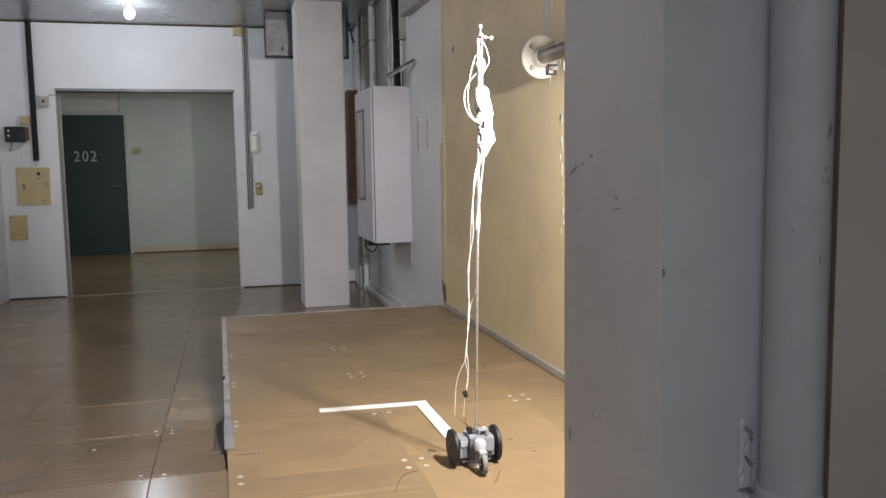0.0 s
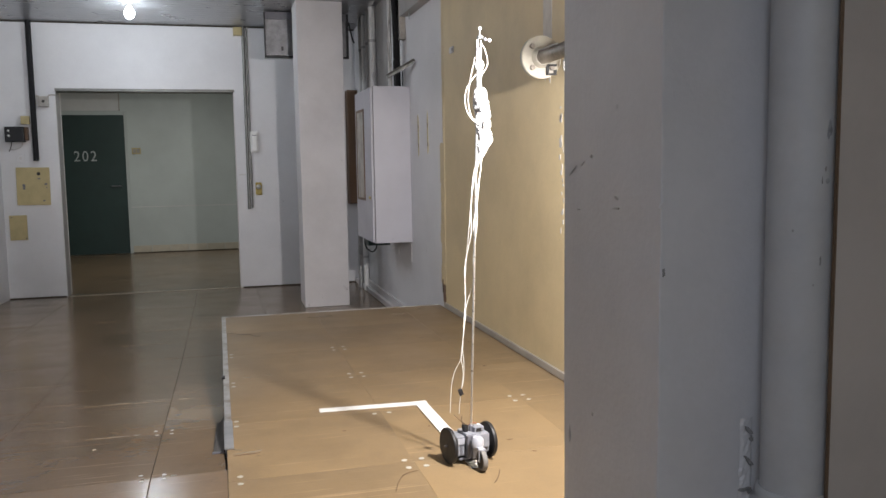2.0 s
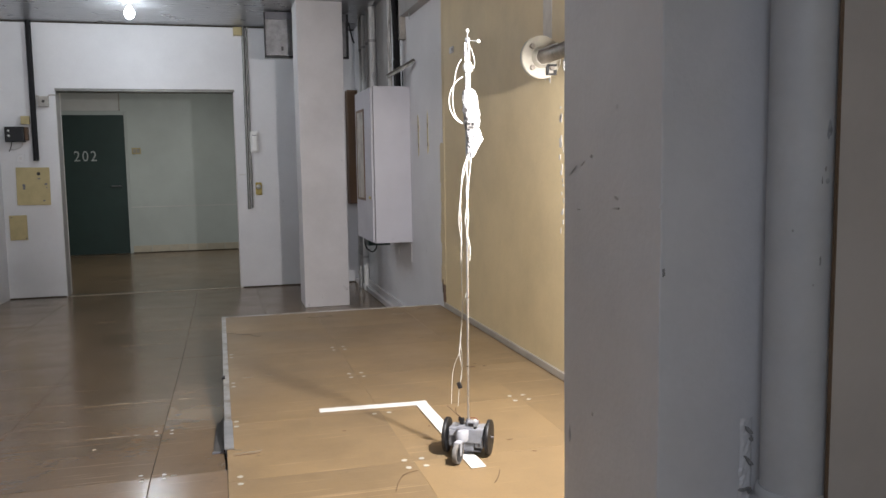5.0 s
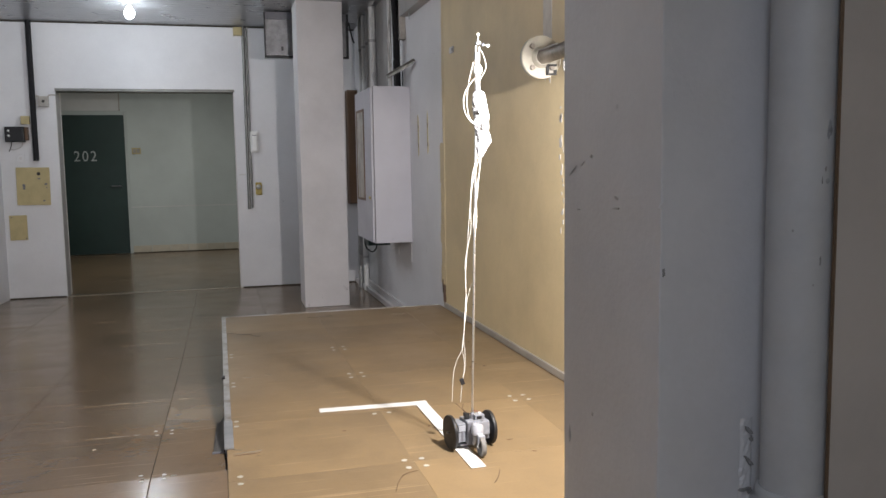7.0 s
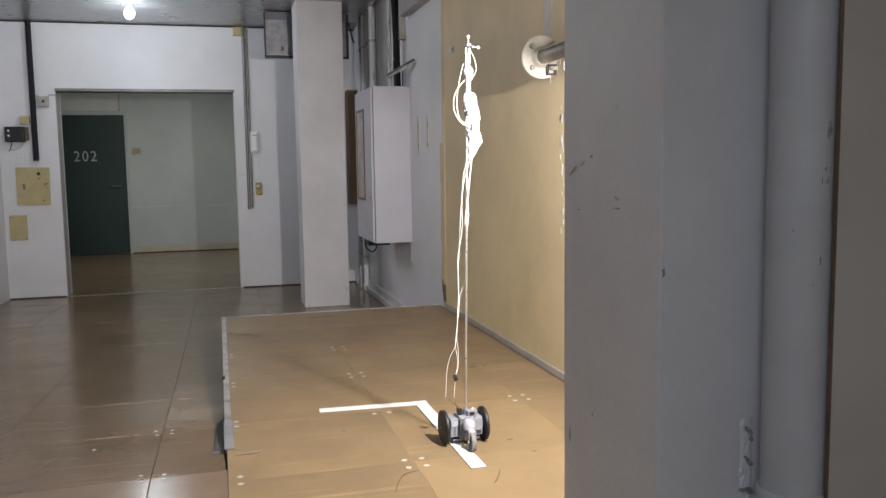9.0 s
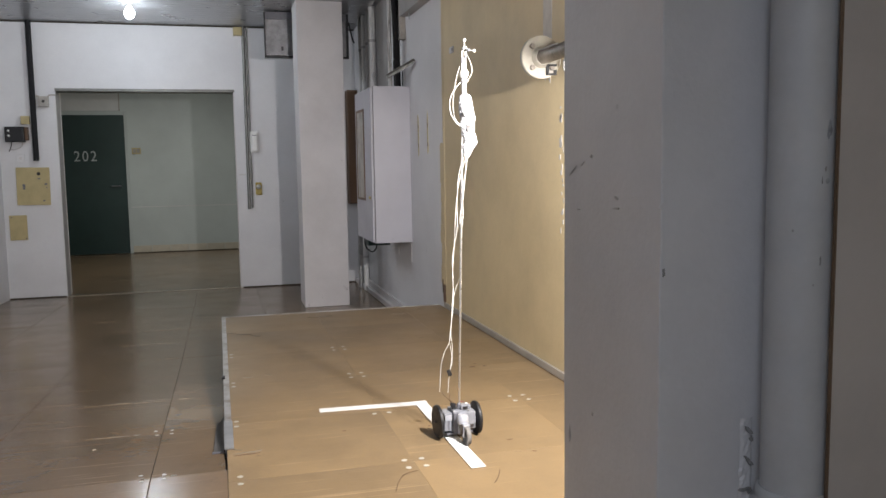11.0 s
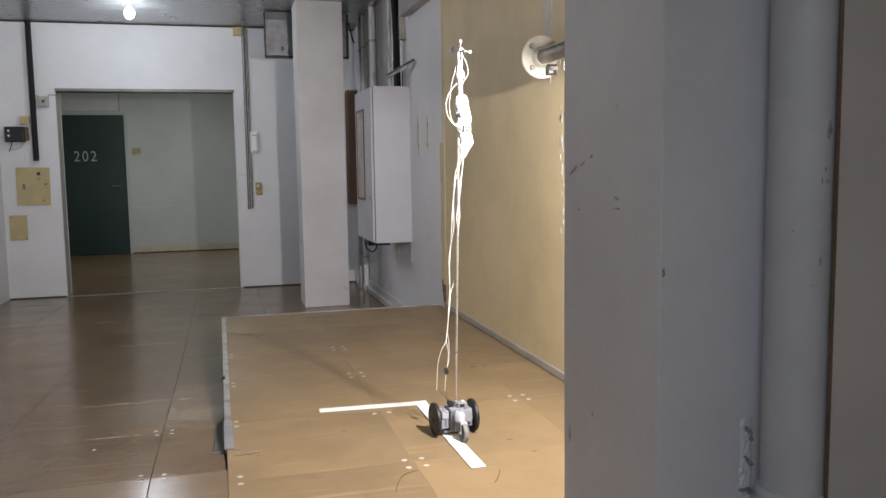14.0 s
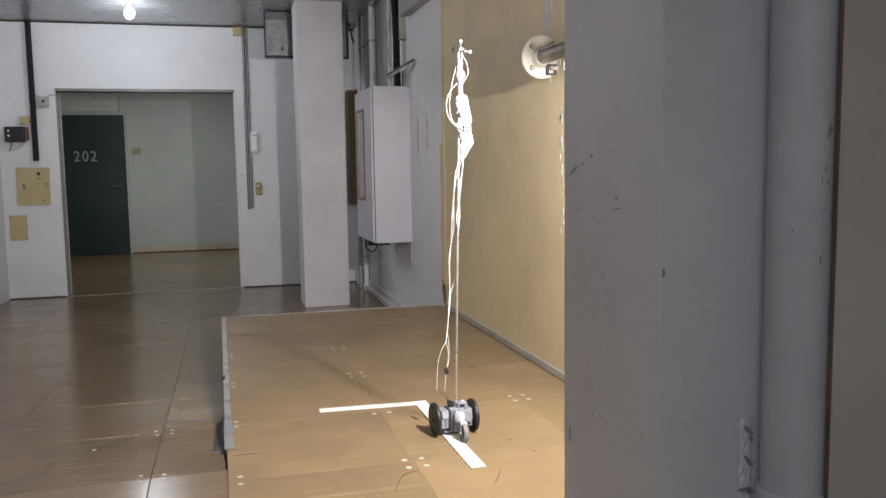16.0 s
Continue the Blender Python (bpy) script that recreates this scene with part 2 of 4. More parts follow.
# ---- the hall ----
setting("subfloor", box(-3.2, 2.6, BACK_Y - 0.2, CORR_Y + 0.2, -0.2, -0.012), "joint", "dark bed beneath the floor tiles")
T = 0.2
bm = box(FLOOR_X0 - T, OPEN_X0, FAR_Y, FAR_Y + T, 0, CEIL)
add_box(bm, OPEN_X1, WALL_X + T, FAR_Y, FAR_Y + T, 0, CEIL)
add_box(bm, OPEN_X0, OPEN_X1, FAR_Y, FAR_Y + T, OPEN_Z, CEIL)
setting("wall_far", bm, "wall", "white painted hall wall with a wide doorway")
setting("wall_left", box(FLOOR_X0 - T, FLOOR_X0, BACK_Y, FAR_Y, 0, CEIL), "wall", "plain white painted hall wall")
setting("wall_right", box(WALL_X, WALL_X + T, 5.46, FAR_Y, 0, CEIL), "wall", "white painted wall with filled chases")
setting("wall_ochre", box(WALL_X, WALL_X + T, BACK_Y, 5.46, 0, CEIL), "yellow", "worn ochre painted wall beside the platform")
setting("wall_behind", box(FLOOR_X0 - T, WALL_X + T, BACK_Y - T, BACK_Y, 0, CEIL), "wall", "plain white wall closing the hall")
bm = bmesh.new()
y = BACK_Y
while y < FAR_Y - 0.001:
    add_box(bm, FLOOR_X0, WALL_X, y, min(y + 0.094, FAR_Y), CEIL, CEIL + 0.02)
    y += 0.104
add_box(bm, FLOOR_X0 - T, WALL_X + T, BACK_Y - T, FAR_Y + T, CEIL + 0.045, CEIL + 0.15)
setting("ceiling", bm, "ceiling", "ceiling of narrow grey aluminium slats")

# corridor behind the doorway
setting("wall_corridor", box(-3.2, 2.4, CORR_Y, CORR_Y + T, 0, CEIL), "greenish", "pale grey-green corridor wall")
setting("wall_corridor_left", box(-3.2, -3.0, FAR_Y + T, CORR_Y, 0, CEIL), "greenish", "end wall of the corridor")
setting("wall_corridor_right", box(2.2, 2.4, FAR_Y + T, CORR_Y, 0, CEIL), "greenish", "end wall of the corridor")
bm = box(-3.2, FLOOR_X0 - T, FAR_Y, FAR_Y + T, 0, CEIL)
add_box(bm, WALL_X + T, 2.4, FAR_Y, FAR_Y + T, 0, CEIL)
setting("wall_corridor_front", bm, "greenish", "near wall of the corridor")
setting("ceiling_corridor", box(-3.2, 2.4, FAR_Y + T, CORR_Y + T, CEIL, CEIL + 0.15), "wall", "plain white corridor ceiling")

# pillars
PW = 0.41


def pillar(name, x, y, label):
    bm = box(x, x + PW, y, y + PW, 0, CEIL + 0.04, 0.004)
    bmesh.ops.subdivide_edges(bm, edges=[e for e in bm.edges if e.calc_length() > 1], cuts=30)
    for v in bm.verts:
        if 0.02 < v.co.z < CEIL - 0.02:
            k = noise.noise_vector(v.co * 4.0) * 0.0022
            v.co.x += k.x
            v.co.y += k.y
    setting(name, bm, "pillar", label)


pillar("pillar_1", 0.73, 7.58, "square grey-white painted hall pillar")
pillar("pillar_2", 0.73, 1.268, "square scuffed grey-white pillar beside the platform")

# doorway trim and corridor fittings
tr = empty("door_trim", (0, 0, 0), "thin grey trim round the wide doorway", "", "", "structure")
part("lintel_trim", box(OPEN_X0 - 0.005, OPEN_X1 + 0.005, FAR_Y - 0.012, FAR_Y + T + 0.01, OPEN_Z - 0.022, OPEN_Z + 0.006, 0.002), "conduit", tr)
# left jamb: shade of the reveal and corridor light on its edge are coloured in
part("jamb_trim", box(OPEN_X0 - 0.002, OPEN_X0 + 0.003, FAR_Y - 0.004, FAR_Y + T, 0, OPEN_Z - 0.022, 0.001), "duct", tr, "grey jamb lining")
part("jamb_edge", box(OPEN_X0 - 0.02, OPEN_X0 + 0.008, FAR_Y + T + 0.002, FAR_Y + T + 0.016, 0, OPEN_Z - 0.03, 0.003), "filler", tr, "edge strip, pale as if lit from the corridor")
part("jamb_trim", box(OPEN_X1 - 0.008, OPEN_X1 + 0.002, FAR_Y - 0.004, FAR_Y + T + 0.01, 0, OPEN_Z - 0.022, 0.003), "pillar", tr)
part("threshold", box(OPEN_X0 + 0.010, OPEN_X1 - 0.008, FAR_Y - 0.01, FAR_Y + 0.05, -0.01, 0.004, 0.002), "worn", tr)

door = empty("door_1", (0, CORR_Y, 0), "dark green closed door with pale painted room number", "door", "", "structure")
leaf = part("door_leaf", box(-2.20, -1.335, -0.045, 0.0, 0.008, 2.10, 0.004), "green", door)
fr = bmesh.new()
for a, b, c, d in ((-2.26, -2.20, 0, 2.16), (-1.335, -1.295, 0, 2.16), (-2.20, -1.335, 2.10, 2.16)):
    add_box(fr, a, b, -0.03, 0.0, c, d, 0.003)
part("door_frame", fr, "greenish", door, "grey-green steel door frame")
h = part("door_handle", box(-1.44, -1.405, -0.052, -0.045, 0.98, 1.09, 0.003), "green", door, "dark lever handle on a small plate")
part("lever", rod((-1.42, -0.085, 1.035), (-1.55, -0.085, 1.035), 0.009), "dgrey", h)
part("spindle", rod((-1.42, -0.05, 1.035), (-1.42, -0.09, 1.035), 0.009), "dgrey", h)
fc = bpy.data.curves.new("room_number", "FONT")
fc.body, fc.size, fc.extrude, fc.space_character = "202", 0.235, 0.0015, 1.25
fo = new("room_number_text", fc)
bpy.context.view_layer.update()
fm = bpy.data.meshes.new_from_object(fo.evaluated_get(bpy.context.evaluated_depsgraph_get()))
bpy.data.objects.remove(fo)
fm.materials.append(M["letter"])
num = new("room_number", fm)
num.parent, num.matrix_basis = door, pose(-2.06, -0.048, 1.415, 90) @ Matrix.Diagonal((0.79, 0.93, 1, 1))
num["label"] = "pale grey stencilled number 202"
pan = empty("over_panel", (0, CORR_Y, 0), "grey-green panel over the corridor door", "", "", "structure")
part("panel", box(-2.26, -1.40, -0.02, 0.0, 2.165, CEIL, 0.003), "wall_low", pan)
part("panel_strip", box(-1.40, -1.385, -0.024, 0.0, 2.165, CEIL, 0.002), "baseboard", pan)
sk = empty("skirting", (0, CORR_Y, 0), "row of beige skirting tiles along the corridor wall", "", "", "structure")
first = None
x = -1.29
while x < 2.1:
    o = part("tile", box(0.002, 0.268, -0.012, 0.0, 0.0, 0.112, 0.003), "skirt", sk) if first is None else new("tile", first)
    first = o.data
    o.parent, o.location = sk, (x, 0, 0)
    x += 0.272
part("gap", box(-1.29, 2.2, -0.016, 0.0, -0.002, 0.012), "joint", sk, "dark gap under the skirting")
sw = empty("corridor_switch", (-1.18, CORR_Y, 1.56), "small cream switch plate on the corridor wall", "switch")
part("plate", box(-0.065, 0.065, -0.012, 0, -0.048, 0.048, 0.004), "beige", sw)
part("rocker", box(-0.05, -0.005, -0.018, -0.012, -0.03, 0.03, 0.003), "flange", sw)
part("rocker", box(0.005, 0.05, -0.018, -0.012, -0.03, 0.03, 0.003), "flange", sw)
setting("wall_band", box(-1.29, 2.2, CORR_Y - 0.003, CORR_Y, 0.70, 0.715), "wall_low", "faint painted line on the corridor wall")

# baseboards
bb = box(WALL_X - 0.012, WALL_X, -1.0, 5.46, PLAT_Z + 0.002, PLAT_Z + 0.040, 0.005)
setting("baseboard_ochre", bb, "baseboard", "low grey baseboard on the ochre wall")
bm = box(WALL_X - 0.018, WALL_X, PLAT_Y1 + 0.02, FAR_Y, 0.0, 0.11, 0.004)
add_box(bm, WALL_X - 0.05, WALL_X - 0.018, PLAT_Y1 + 0.02, FAR_Y, 0.0, 0.05, 0.006)
setting("baseboard_right", bm, "pillar", "stepped pale baseboard of the white wall")
setting("baseboard_far_left", box(FLOOR_X0, OPEN_X0 - 0.01, FAR_Y - 0.006, FAR_Y, 0, 0.012), "joint", "dark gap at the foot of the far wall")
# solid dark strip stands in for the shade between wall and ceiling
setting("ceiling_gap", box(FLOOR_X0, WALL_X, FAR_Y - 0.012, FAR_Y, CEIL - 0.014, CEIL), "joint", "dark strip for the shadow gap between wall and slatted ceiling")
setting("baseboard_far", box(OPEN_X1 + 0.02, WALL_X - 0.05, FAR_Y - 0.006, FAR_Y, 0, 0.012), "joint", "dark gap at the foot of the far wall")


# ---- far wall things ----
def conduit(name, x, z0, z1, r, material, label):
    o = empty(name, (x, FAR_Y, 0), label, "conduit")
    part("pipe", rod((0, -r - 0.006, z0), (0, -r - 0.006, z1), r, 14), material, o)
    return o


conduit("black_cable_duct", -1.737, 1.388, CEIL, 0.027, "duct_black", "black cable duct running down from the ceiling")
conduit("steel_conduit", 0.316, 0.848, CEIL, 0.017, "conduit", "grey steel conduit running down beside the doorway")
conduit("thin_steel_conduit", 0.352, 0.86, CEIL, 0.008, "conduit", "thin steel conduit beside a thicker one")

o = empty("junction_box", (-1.64, FAR_Y, 1.975), "small grey junction box with a black cable hole", "junction box")
part("case", box(-0.047, 0.047, -0.045, 0, -0.05, 0.05, 0.006), "old", o)
part("hole", turn([(0.014, 0), (0.014, 0.002)], pose(0, -0.045, 0, 90), 14), "black", o, "black cable hole")
part("tail", tube_path([(0.04, -0.01, 0.05), (0.06, -0.008, 0.065), (0.11, -0.008, 0.065)], 0.007), "old", o)
part("tail", tube_path([(-0.04, -0.01, 0.05), (-0.075, -0.01, 0.06)], 0.007), "old", o)

o = empty("wall_receiver", (-1.9, FAR_Y, 1.65), "black wall receiver box with two small white knobs", "receiver")
part("case", box(-0.10, 0.075, -0.085, -0.004, -0.075, 0.075, 0.008), "black", o)
part("side_bracket", box(0.075, 0.105, -0.06, 0, -0.06, 0.07, 0.003), "brown", o)
for z in (0.035, -0.013):
    part("knob", turn([(0.011, 0), (0.011, 0.006), (0.006, 0.009)], pose(-0.062, -0.085, z, 90), 12), "white", o)
part("mount", box(-0.06, 0.06, -0.004, 0, -0.05, 0.05), "steel", o)
part("cord", tube_path([(-0.05, -0.03, -0.075), (-0.06, -0.02, -0.11), (-0.075, -0.012, -0.15), (-0.085, -0.006, -0.17)], 0.003), "black", o)
part("cord", tube_path([(0.05, -0.03, -0.075), (0.03, -0.015, -0.12), (-0.03, -0.008, -0.15), (-0.075, -0.006, -0.14)], 0.0025), "old", o)

o = empty("beige_box", (-1.815, FAR_Y, 1.79), "small beige box fixed above the black receiver", "junction box")
part("case", box(-0.04, 0.038, -0.05, 0, -0.04, 0.04, 0.005), "beige", o)
o = empty("ceiling_beige_box", (0.262, FAR_Y, 2.706), "small beige junction box under the ceiling", "junction box")
part("case", box(-0.045, 0.043, -0.05, 0, -0.045, 0.042, 0.005), "beige", o)
part("cover", box(-0.038, 0.036, -0.056, -0.05, -0.038, 0.035, 0.003), "beige", o)

o = empty("blank_socket", (-1.884, FAR_Y, 1.415), "plain white wall socket plate", "socket")
part("plate", box(-0.035, 0.035, -0.008, 0, -0.037, 0.037, 0.003), "wall", o)
part("dish", turn([(0.014, 0), (0.014, 0.003)], pose(0, -0.008, 0, 90), 14), "pillar", o)

o = empty("large_cover_plate", (-1.785, FAR_Y, 1.135), "large beige cover plate with holes, on the wall", "cover plate")
part("plate", box(-0.154, 0.154, -0.014, 0, -0.188, 0.188, 0.004, pose(0, 0, 0, 0, 0.8)), "beige", o)
part("hole", turn([(0.017, 0), (0.017, 0.002)], pose(0.055, -0.014, 0.125, 90), 16), "black", o, "round black hole")
for x, z, a, b in ((0.055, 0.075, 0.012, 0.005), (-0.085, 0.005, 0.013, 0.017), (-0.085, -0.022, 0.012, 0.008), (0.118, 0.02, 0.012, 0.009), (0.122, -0.015, 0.006, 0.006), (0.093, -0.145, 0.01, 0.007)):
    part("slot", box(x - a, x + a, -0.0165, -0.0142, z - b, z + b), "dgrey", o)
o = empty("small_cover_plate", (-1.945, FAR_Y, 0.723), "small beige blank cover plate on the wall", "cover plate")
part("plate", box(-0.081, 0.081, -0.012, 0, -0.125, 0.125, 0.004), "beige", o)
for x, z in ((-0.06, 0.105), (0.066, -0.11)):
    part("screw", turn([(0.007, 0), (0.005, 0.003)], pose(x, -0.012, z, 90), 10), "dgrey", o)

o = empty("wall_telephone", (0.392, FAR_Y, 1.562), "white wall intercom handset", "intercom")
part("base", box(-0.043, 0.043, -0.03, 0, -0.112, 0.112, 0.008), "white", o)
part("handset", box(-0.03, 0.03, -0.058, -0.03, -0.10, 0.095, 0.012), "white", o)
part("slot", box(-0.022, 0.022, -0.0605, -0.058, 0.06, 0.068), "dgrey", o)
part("cord", tube_path([(-0.03, -0.02, -0.112), (-0.07, -0.01, -0.24), (-0.06, -0.008, -0.33), (-0.17, -0.006, -0.35)], 0.004), "wire", o)
o = empty("brass_knob", (0.42, FAR_Y, 1.063), "shiny brass oval knob on a yellow plate", "knob")
part("plate", box(-0.033, 0.033, -0.008, 0, -0.067, 0.067, 0.012), "yellow_plate", o)
part("dome", turn([(0.026, 0), (0.026, 0.012), (0.02, 0.024), (0.009, 0.03)], pose(0, -0.008, 0.02, 90), 20), "rod", o, "", True)

o = empty("wall_chest", (1.435, FAR_Y, 1.49), "tall dark brown wooden box on the far wall", "wall box")
part("case", box(-0.06, 0.05, -0.16, 0, -0.61, 0.61, 0.004), "brown", o)
part("lid", box(-0.055, 0.045, -0.175, -0.16, -0.60, 0.60, 0.003), "brown", o)

# vent unit behind the far pillar
o = empty("ventilation_unit", (0.88, 8.13, 2.33), "metal ventilation unit with dark edges under the ceiling", "vent unit")
part("body", box(-0.385, 0.385, 0.012, 0.3, 0.02, 0.42), "steel", o)
part("front_panel", box(-0.386, 0.376, 0.0, 0.012, 0.022, 0.36, 0.002), "scratched", o, "scratched bare metal front panel")
for a, b, c, d in ((-0.40, -0.388, -0.005, 0.42), (0.378, 0.40, -0.005, 0.42), (-0.388, 0.378, -0.005, 0.016), (-0.388, 0.378, 0.352, 0.42)):
    part("edge_rail", box(a, b, -0.012, 0.03, c, d, 0.002), "black" if d < 0.4 or b - a < 0.1 else "dgrey", o)
for x, z, w, hh in ((-0.20, 0.28, 0.012, 0.003), (-0.28, 0.22, 0.003, 0.02), (-0.26, 0.16, 0.02, 0.003), (-0.18, 0.19, 0.003, 0.014), (-0.30, 0.30, 0.004, 0.012), (-0.24, 0.12, 0.01, 0.003)):
    part("scratch", box(x - w, x + w, -0.0012, 0.0, z - hh, z + hh), "dgrey", o)
part("latch", box(-0.245, -0.225, -0.012, 0.0, 0.06, 0.10, 0.003), "black", o)
part("side_cable", tube_path([(0.42, 0.1, 0.36), (0.45, 0.1, 0.22), (0.47, 0.1, 0.16)], 0.008), "black", o)

# bare bulb, and tube lamps added out of view as fill
o = empty("bare_bulb", BULB, "bare lit bulb hanging under the slatted ceiling", "lamp")
part("glass", turn([(0.014, 0.055), (0.026, 0.038), (0.042, 0.012), (0.045, -0.008), (0.036, -0.034), (0.016, -0.050), (0.002, -0.053)], Matrix(), 20), "bulb", o, "glowing bulb", True)
part("socket", turn([(0.018, 0.050), (0.02, 0.060), (0.02, 0.079)], Matrix(), 16), "white", o)
o = empty("tube_lamp", (-0.6, -1.0, 2.70), "added ceiling tube lamp for fill, out of view, in a white tray", "lamp")
part("tray", box(-0.65, 0.65, -0.08, 0.08, 0.01, 0.06, 0.006), "white", o)
part("tube", rod((-0.6, 0, -0.006), (0.6, 0, -0.006), 0.013), "tube", o)

copy_thing(o, pose(-1.15, 6.1, 2.70))
o = empty("corridor_tube_lamp", (-0.6, 11.3, 2.73), "long ceiling tube lamp in the corridor", "lamp")
part("tray", box(-0.65, 0.65, -0.08, 0.08, -0.005, 0.02, 0.006), "white", o)
part("tube", rod((-0.6, 0, -0.018), (0.6, 0, -0.018), 0.011), "tube", o)

# ---- right wall things ----
CX, CY0, CY1 = 1.182, 6.45, 7.20
o = empty("switch_cabinet", (CX, CY0, 0.675), "tall grey steel switch cabinet fixed to the wall", "cabinet")
part("body", box(0.012, WALL_X - CX, 0, CY1 - CY0, 0, 1.235, 0.004), "cabinet", o)
dr = part("door", box(-0.008, 0.010, 0.012, CY1 - CY0 - 0.004, 0.006, 1.228, 0.003), "cabinet", o)
for a, b, c, d in ((0.31, 0.67, 1.06, 1.08), (0.31, 0.67, 0.33, 0.35), (0.31, 0.33, 0.35, 1.06), (0.65, 0.67, 0.35, 1.06)):
    part("frame_strip", box(-0.016, -0.008, a, b, c, d, 0.002), "brown", dr, "thin brown wooden frame")
part("inset_panel", box(-0.011, -0.0085, 0.33, 0.65, 0.35, 1.06), "old", dr)
part("lock", turn([(0.012, 0), (0.012, 0.008)], pose(-0.008, 0.1, 0.36, 0, -90), 12), "brass", dr)
part("rim", box(0.0102, 0.0118, 0.0, 0.01, 0.0, 1.235), "joint", o)
part("gland", box(0.03, 0.22, 0.45, 0.68, -0.06, 0.0, 0.004), "green", o, "dark green cable gland under the cabinet")
part("cable_loop", tube_path([(0.05, 0.25, 0.0), (0.055, 0.22, -0.05), (0.02, 0.2, -0.085), (-0.02, 0.25, -0.06), (-0.01, 0.4, -0.02)], 0.007), "black", o)

o = empty("cable_bundle", (1.432, 6.62, 1.92), "thick bundle of black cables entering the cabinet", "cables")
rng = random.Random(4)
for k in range(14):
    a, b = -0.024 + 0.0036 * k, rng.uniform(-0.03, 0.03)
    part("cable", tube_path([(a, b, -0.02), (a * 0.8 + rng.uniform(-0.01, 0.01), b, 0.2), (a * 0.9 - 0.004, b, 0.45), (a - 0.010 + rng.uniform(-0.006, 0.006), b, 0.66), (a - 0.016, b, 0.83)], 0.0105, 7), "duct_black", o)
part("loose_cable", tube_path([(-0.046, 0, -0.01), (-0.066, 0, 0.2), (-0.078, 0, 0.38), (-0.052, 0, 0.6), (-0.040, 0, 0.83)], 0.003), "old", o)
part("loose_cable", tube_path([(-0.050, 0.05, -0.01), (-0.040, 0.05, 0.2), (-0.052, 0.05, 0.5), (-0.046, 0.05, 0.83)], 0.004), "white", o)

o = empty("angle_bracket", (1.345, 6.60, 1.998), "galvanised angle bracket propping the cables", "bracket")
am, al = rod_m((0, 0, 0), (0.130, -0.40, 0.078))
bm = box(-0.002, 0.002, -0.016, 0.016, 0, al, 0.001, am)
add_box(bm, -0.016, 0.002, 0.012, 0.016, 0, al, 0.001, am)
part("arm", bm, "rust", o)
part("rib", box(0.002, 0.006, -0.010, 0.004, 0.02, al - 0.02, 0.001, am), "brown", o, "brown rubber lining")
part("upright", rod((0.045, -0.09, 0.016), (0.045, -0.09, -0.088), 0.006), "black", o)
part("upright", rod((0.092, -0.14, 0.03), (0.092, -0.14, -0.088), 0.006), "black", o)

o = empty("trunking_end", (1.44, 6.58, 2.31), "beige cable trunk end under the duct", "trunking")
part("cover", box(0.005, 0.05, -0.03, 0.03, 0, 0.44, 0.004), "old", o)
part("end_cap", box(0.002, 0.05, -0.033, 0.033, -0.02, 0.0, 0.003), "old", o)

# the shade on the duct's underside is put into its darker grey
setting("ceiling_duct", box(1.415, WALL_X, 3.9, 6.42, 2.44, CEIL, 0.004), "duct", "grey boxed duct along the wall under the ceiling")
o = empty("drip_pin", (1.45, 6.25, 2.44), "small steel pin under the boxed duct", "pin")
part("pin", rod((0, 0, 0), (0, 0, -0.05), 0.005), "steel", o)

for yy, r, z0, label in ((8.45, 0.026, 0.0, "white"), (8.22, 0.03, 1.3, "white"), (7.98, 0.03, 1.3, "white"), (7.78, 0.034, 1.3, "white")):
    o = empty("white_riser_pipe", (WALL_X - r - 0.012, yy, 0), "white painted riser pipe against the wall", "pipe", "riser pipes by the cabinet")
    part("pipe", rod((0, 0, z0), (0, 0, CEIL), r, 16), "white", o, "", True)
    for z in ((0.35, 1.4, 2.45) if z0 == 0 else (1.5, 2.45)):
        part("clamp", turn([(r + 0.004, z - 0.012), (r + 0.004, z + 0.012)], Matrix(), 16), "pipe", o)
o = empty("metal_riser", (1.445, 8.66, 0), "dull steel riser trunk beside the white pipes", "trunking")
part("trunk", box(-0.03, 0.04, -0.05, 0.05, 0, 0.66, 0.004), "steel", o)

o = empty("cable_board", (WALL_X, 7.41, 1.96), "brown-grey cable board on the wall above the cabinet", "board")
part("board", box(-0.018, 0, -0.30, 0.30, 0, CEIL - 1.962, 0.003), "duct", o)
part("edge_batten", box(-0.030, -0.0185, -0.30, -0.275, 0, CEIL - 1.962, 0.002), "white", o)

# filled chases, chips and patches of the right wall
pw = empty("wall_patch", (WALL_X, 0, 0), "filled chases and bare plaster of the painted wall", "", "", "structure")


def ragged(y0, y1, z0, z1, seed, n=18, x=-0.0022):
    """A ragged-edged thin patch against the right wall."""
    r = random.Random(seed)
    bm = bmesh.new()
    cy, cz, hy, hz = (y0 + y1) / 2, (z0 + z1) / 2, (y1 - y0) / 2, (z1 - z0) / 2
    pts = []
    for k in range(n):
        a = 2 * math.pi * k / n
        c, s = math.cos(a), math.sin(a)
        q = r.uniform(0.8, 1.05)
        pts.append((cy + hy * q * math.copysign(abs(c) ** 0.45, c), cz + hz * q * math.copysign(abs(s) ** 0.45, s)))
    f = [bm.verts.new((x, a, b)) for a, b in pts]
    g = [bm.verts.new((0, a, b)) for a, b in pts]
    bm.faces.new(f[::-1])
    for k in range(n):
        bm.faces.new((f[k], f[(k + 1) % n], g[(k + 1) % n], g[k]))
    bmesh.ops.recalc_face_normals(bm, faces=bm.faces[:])
    return bm


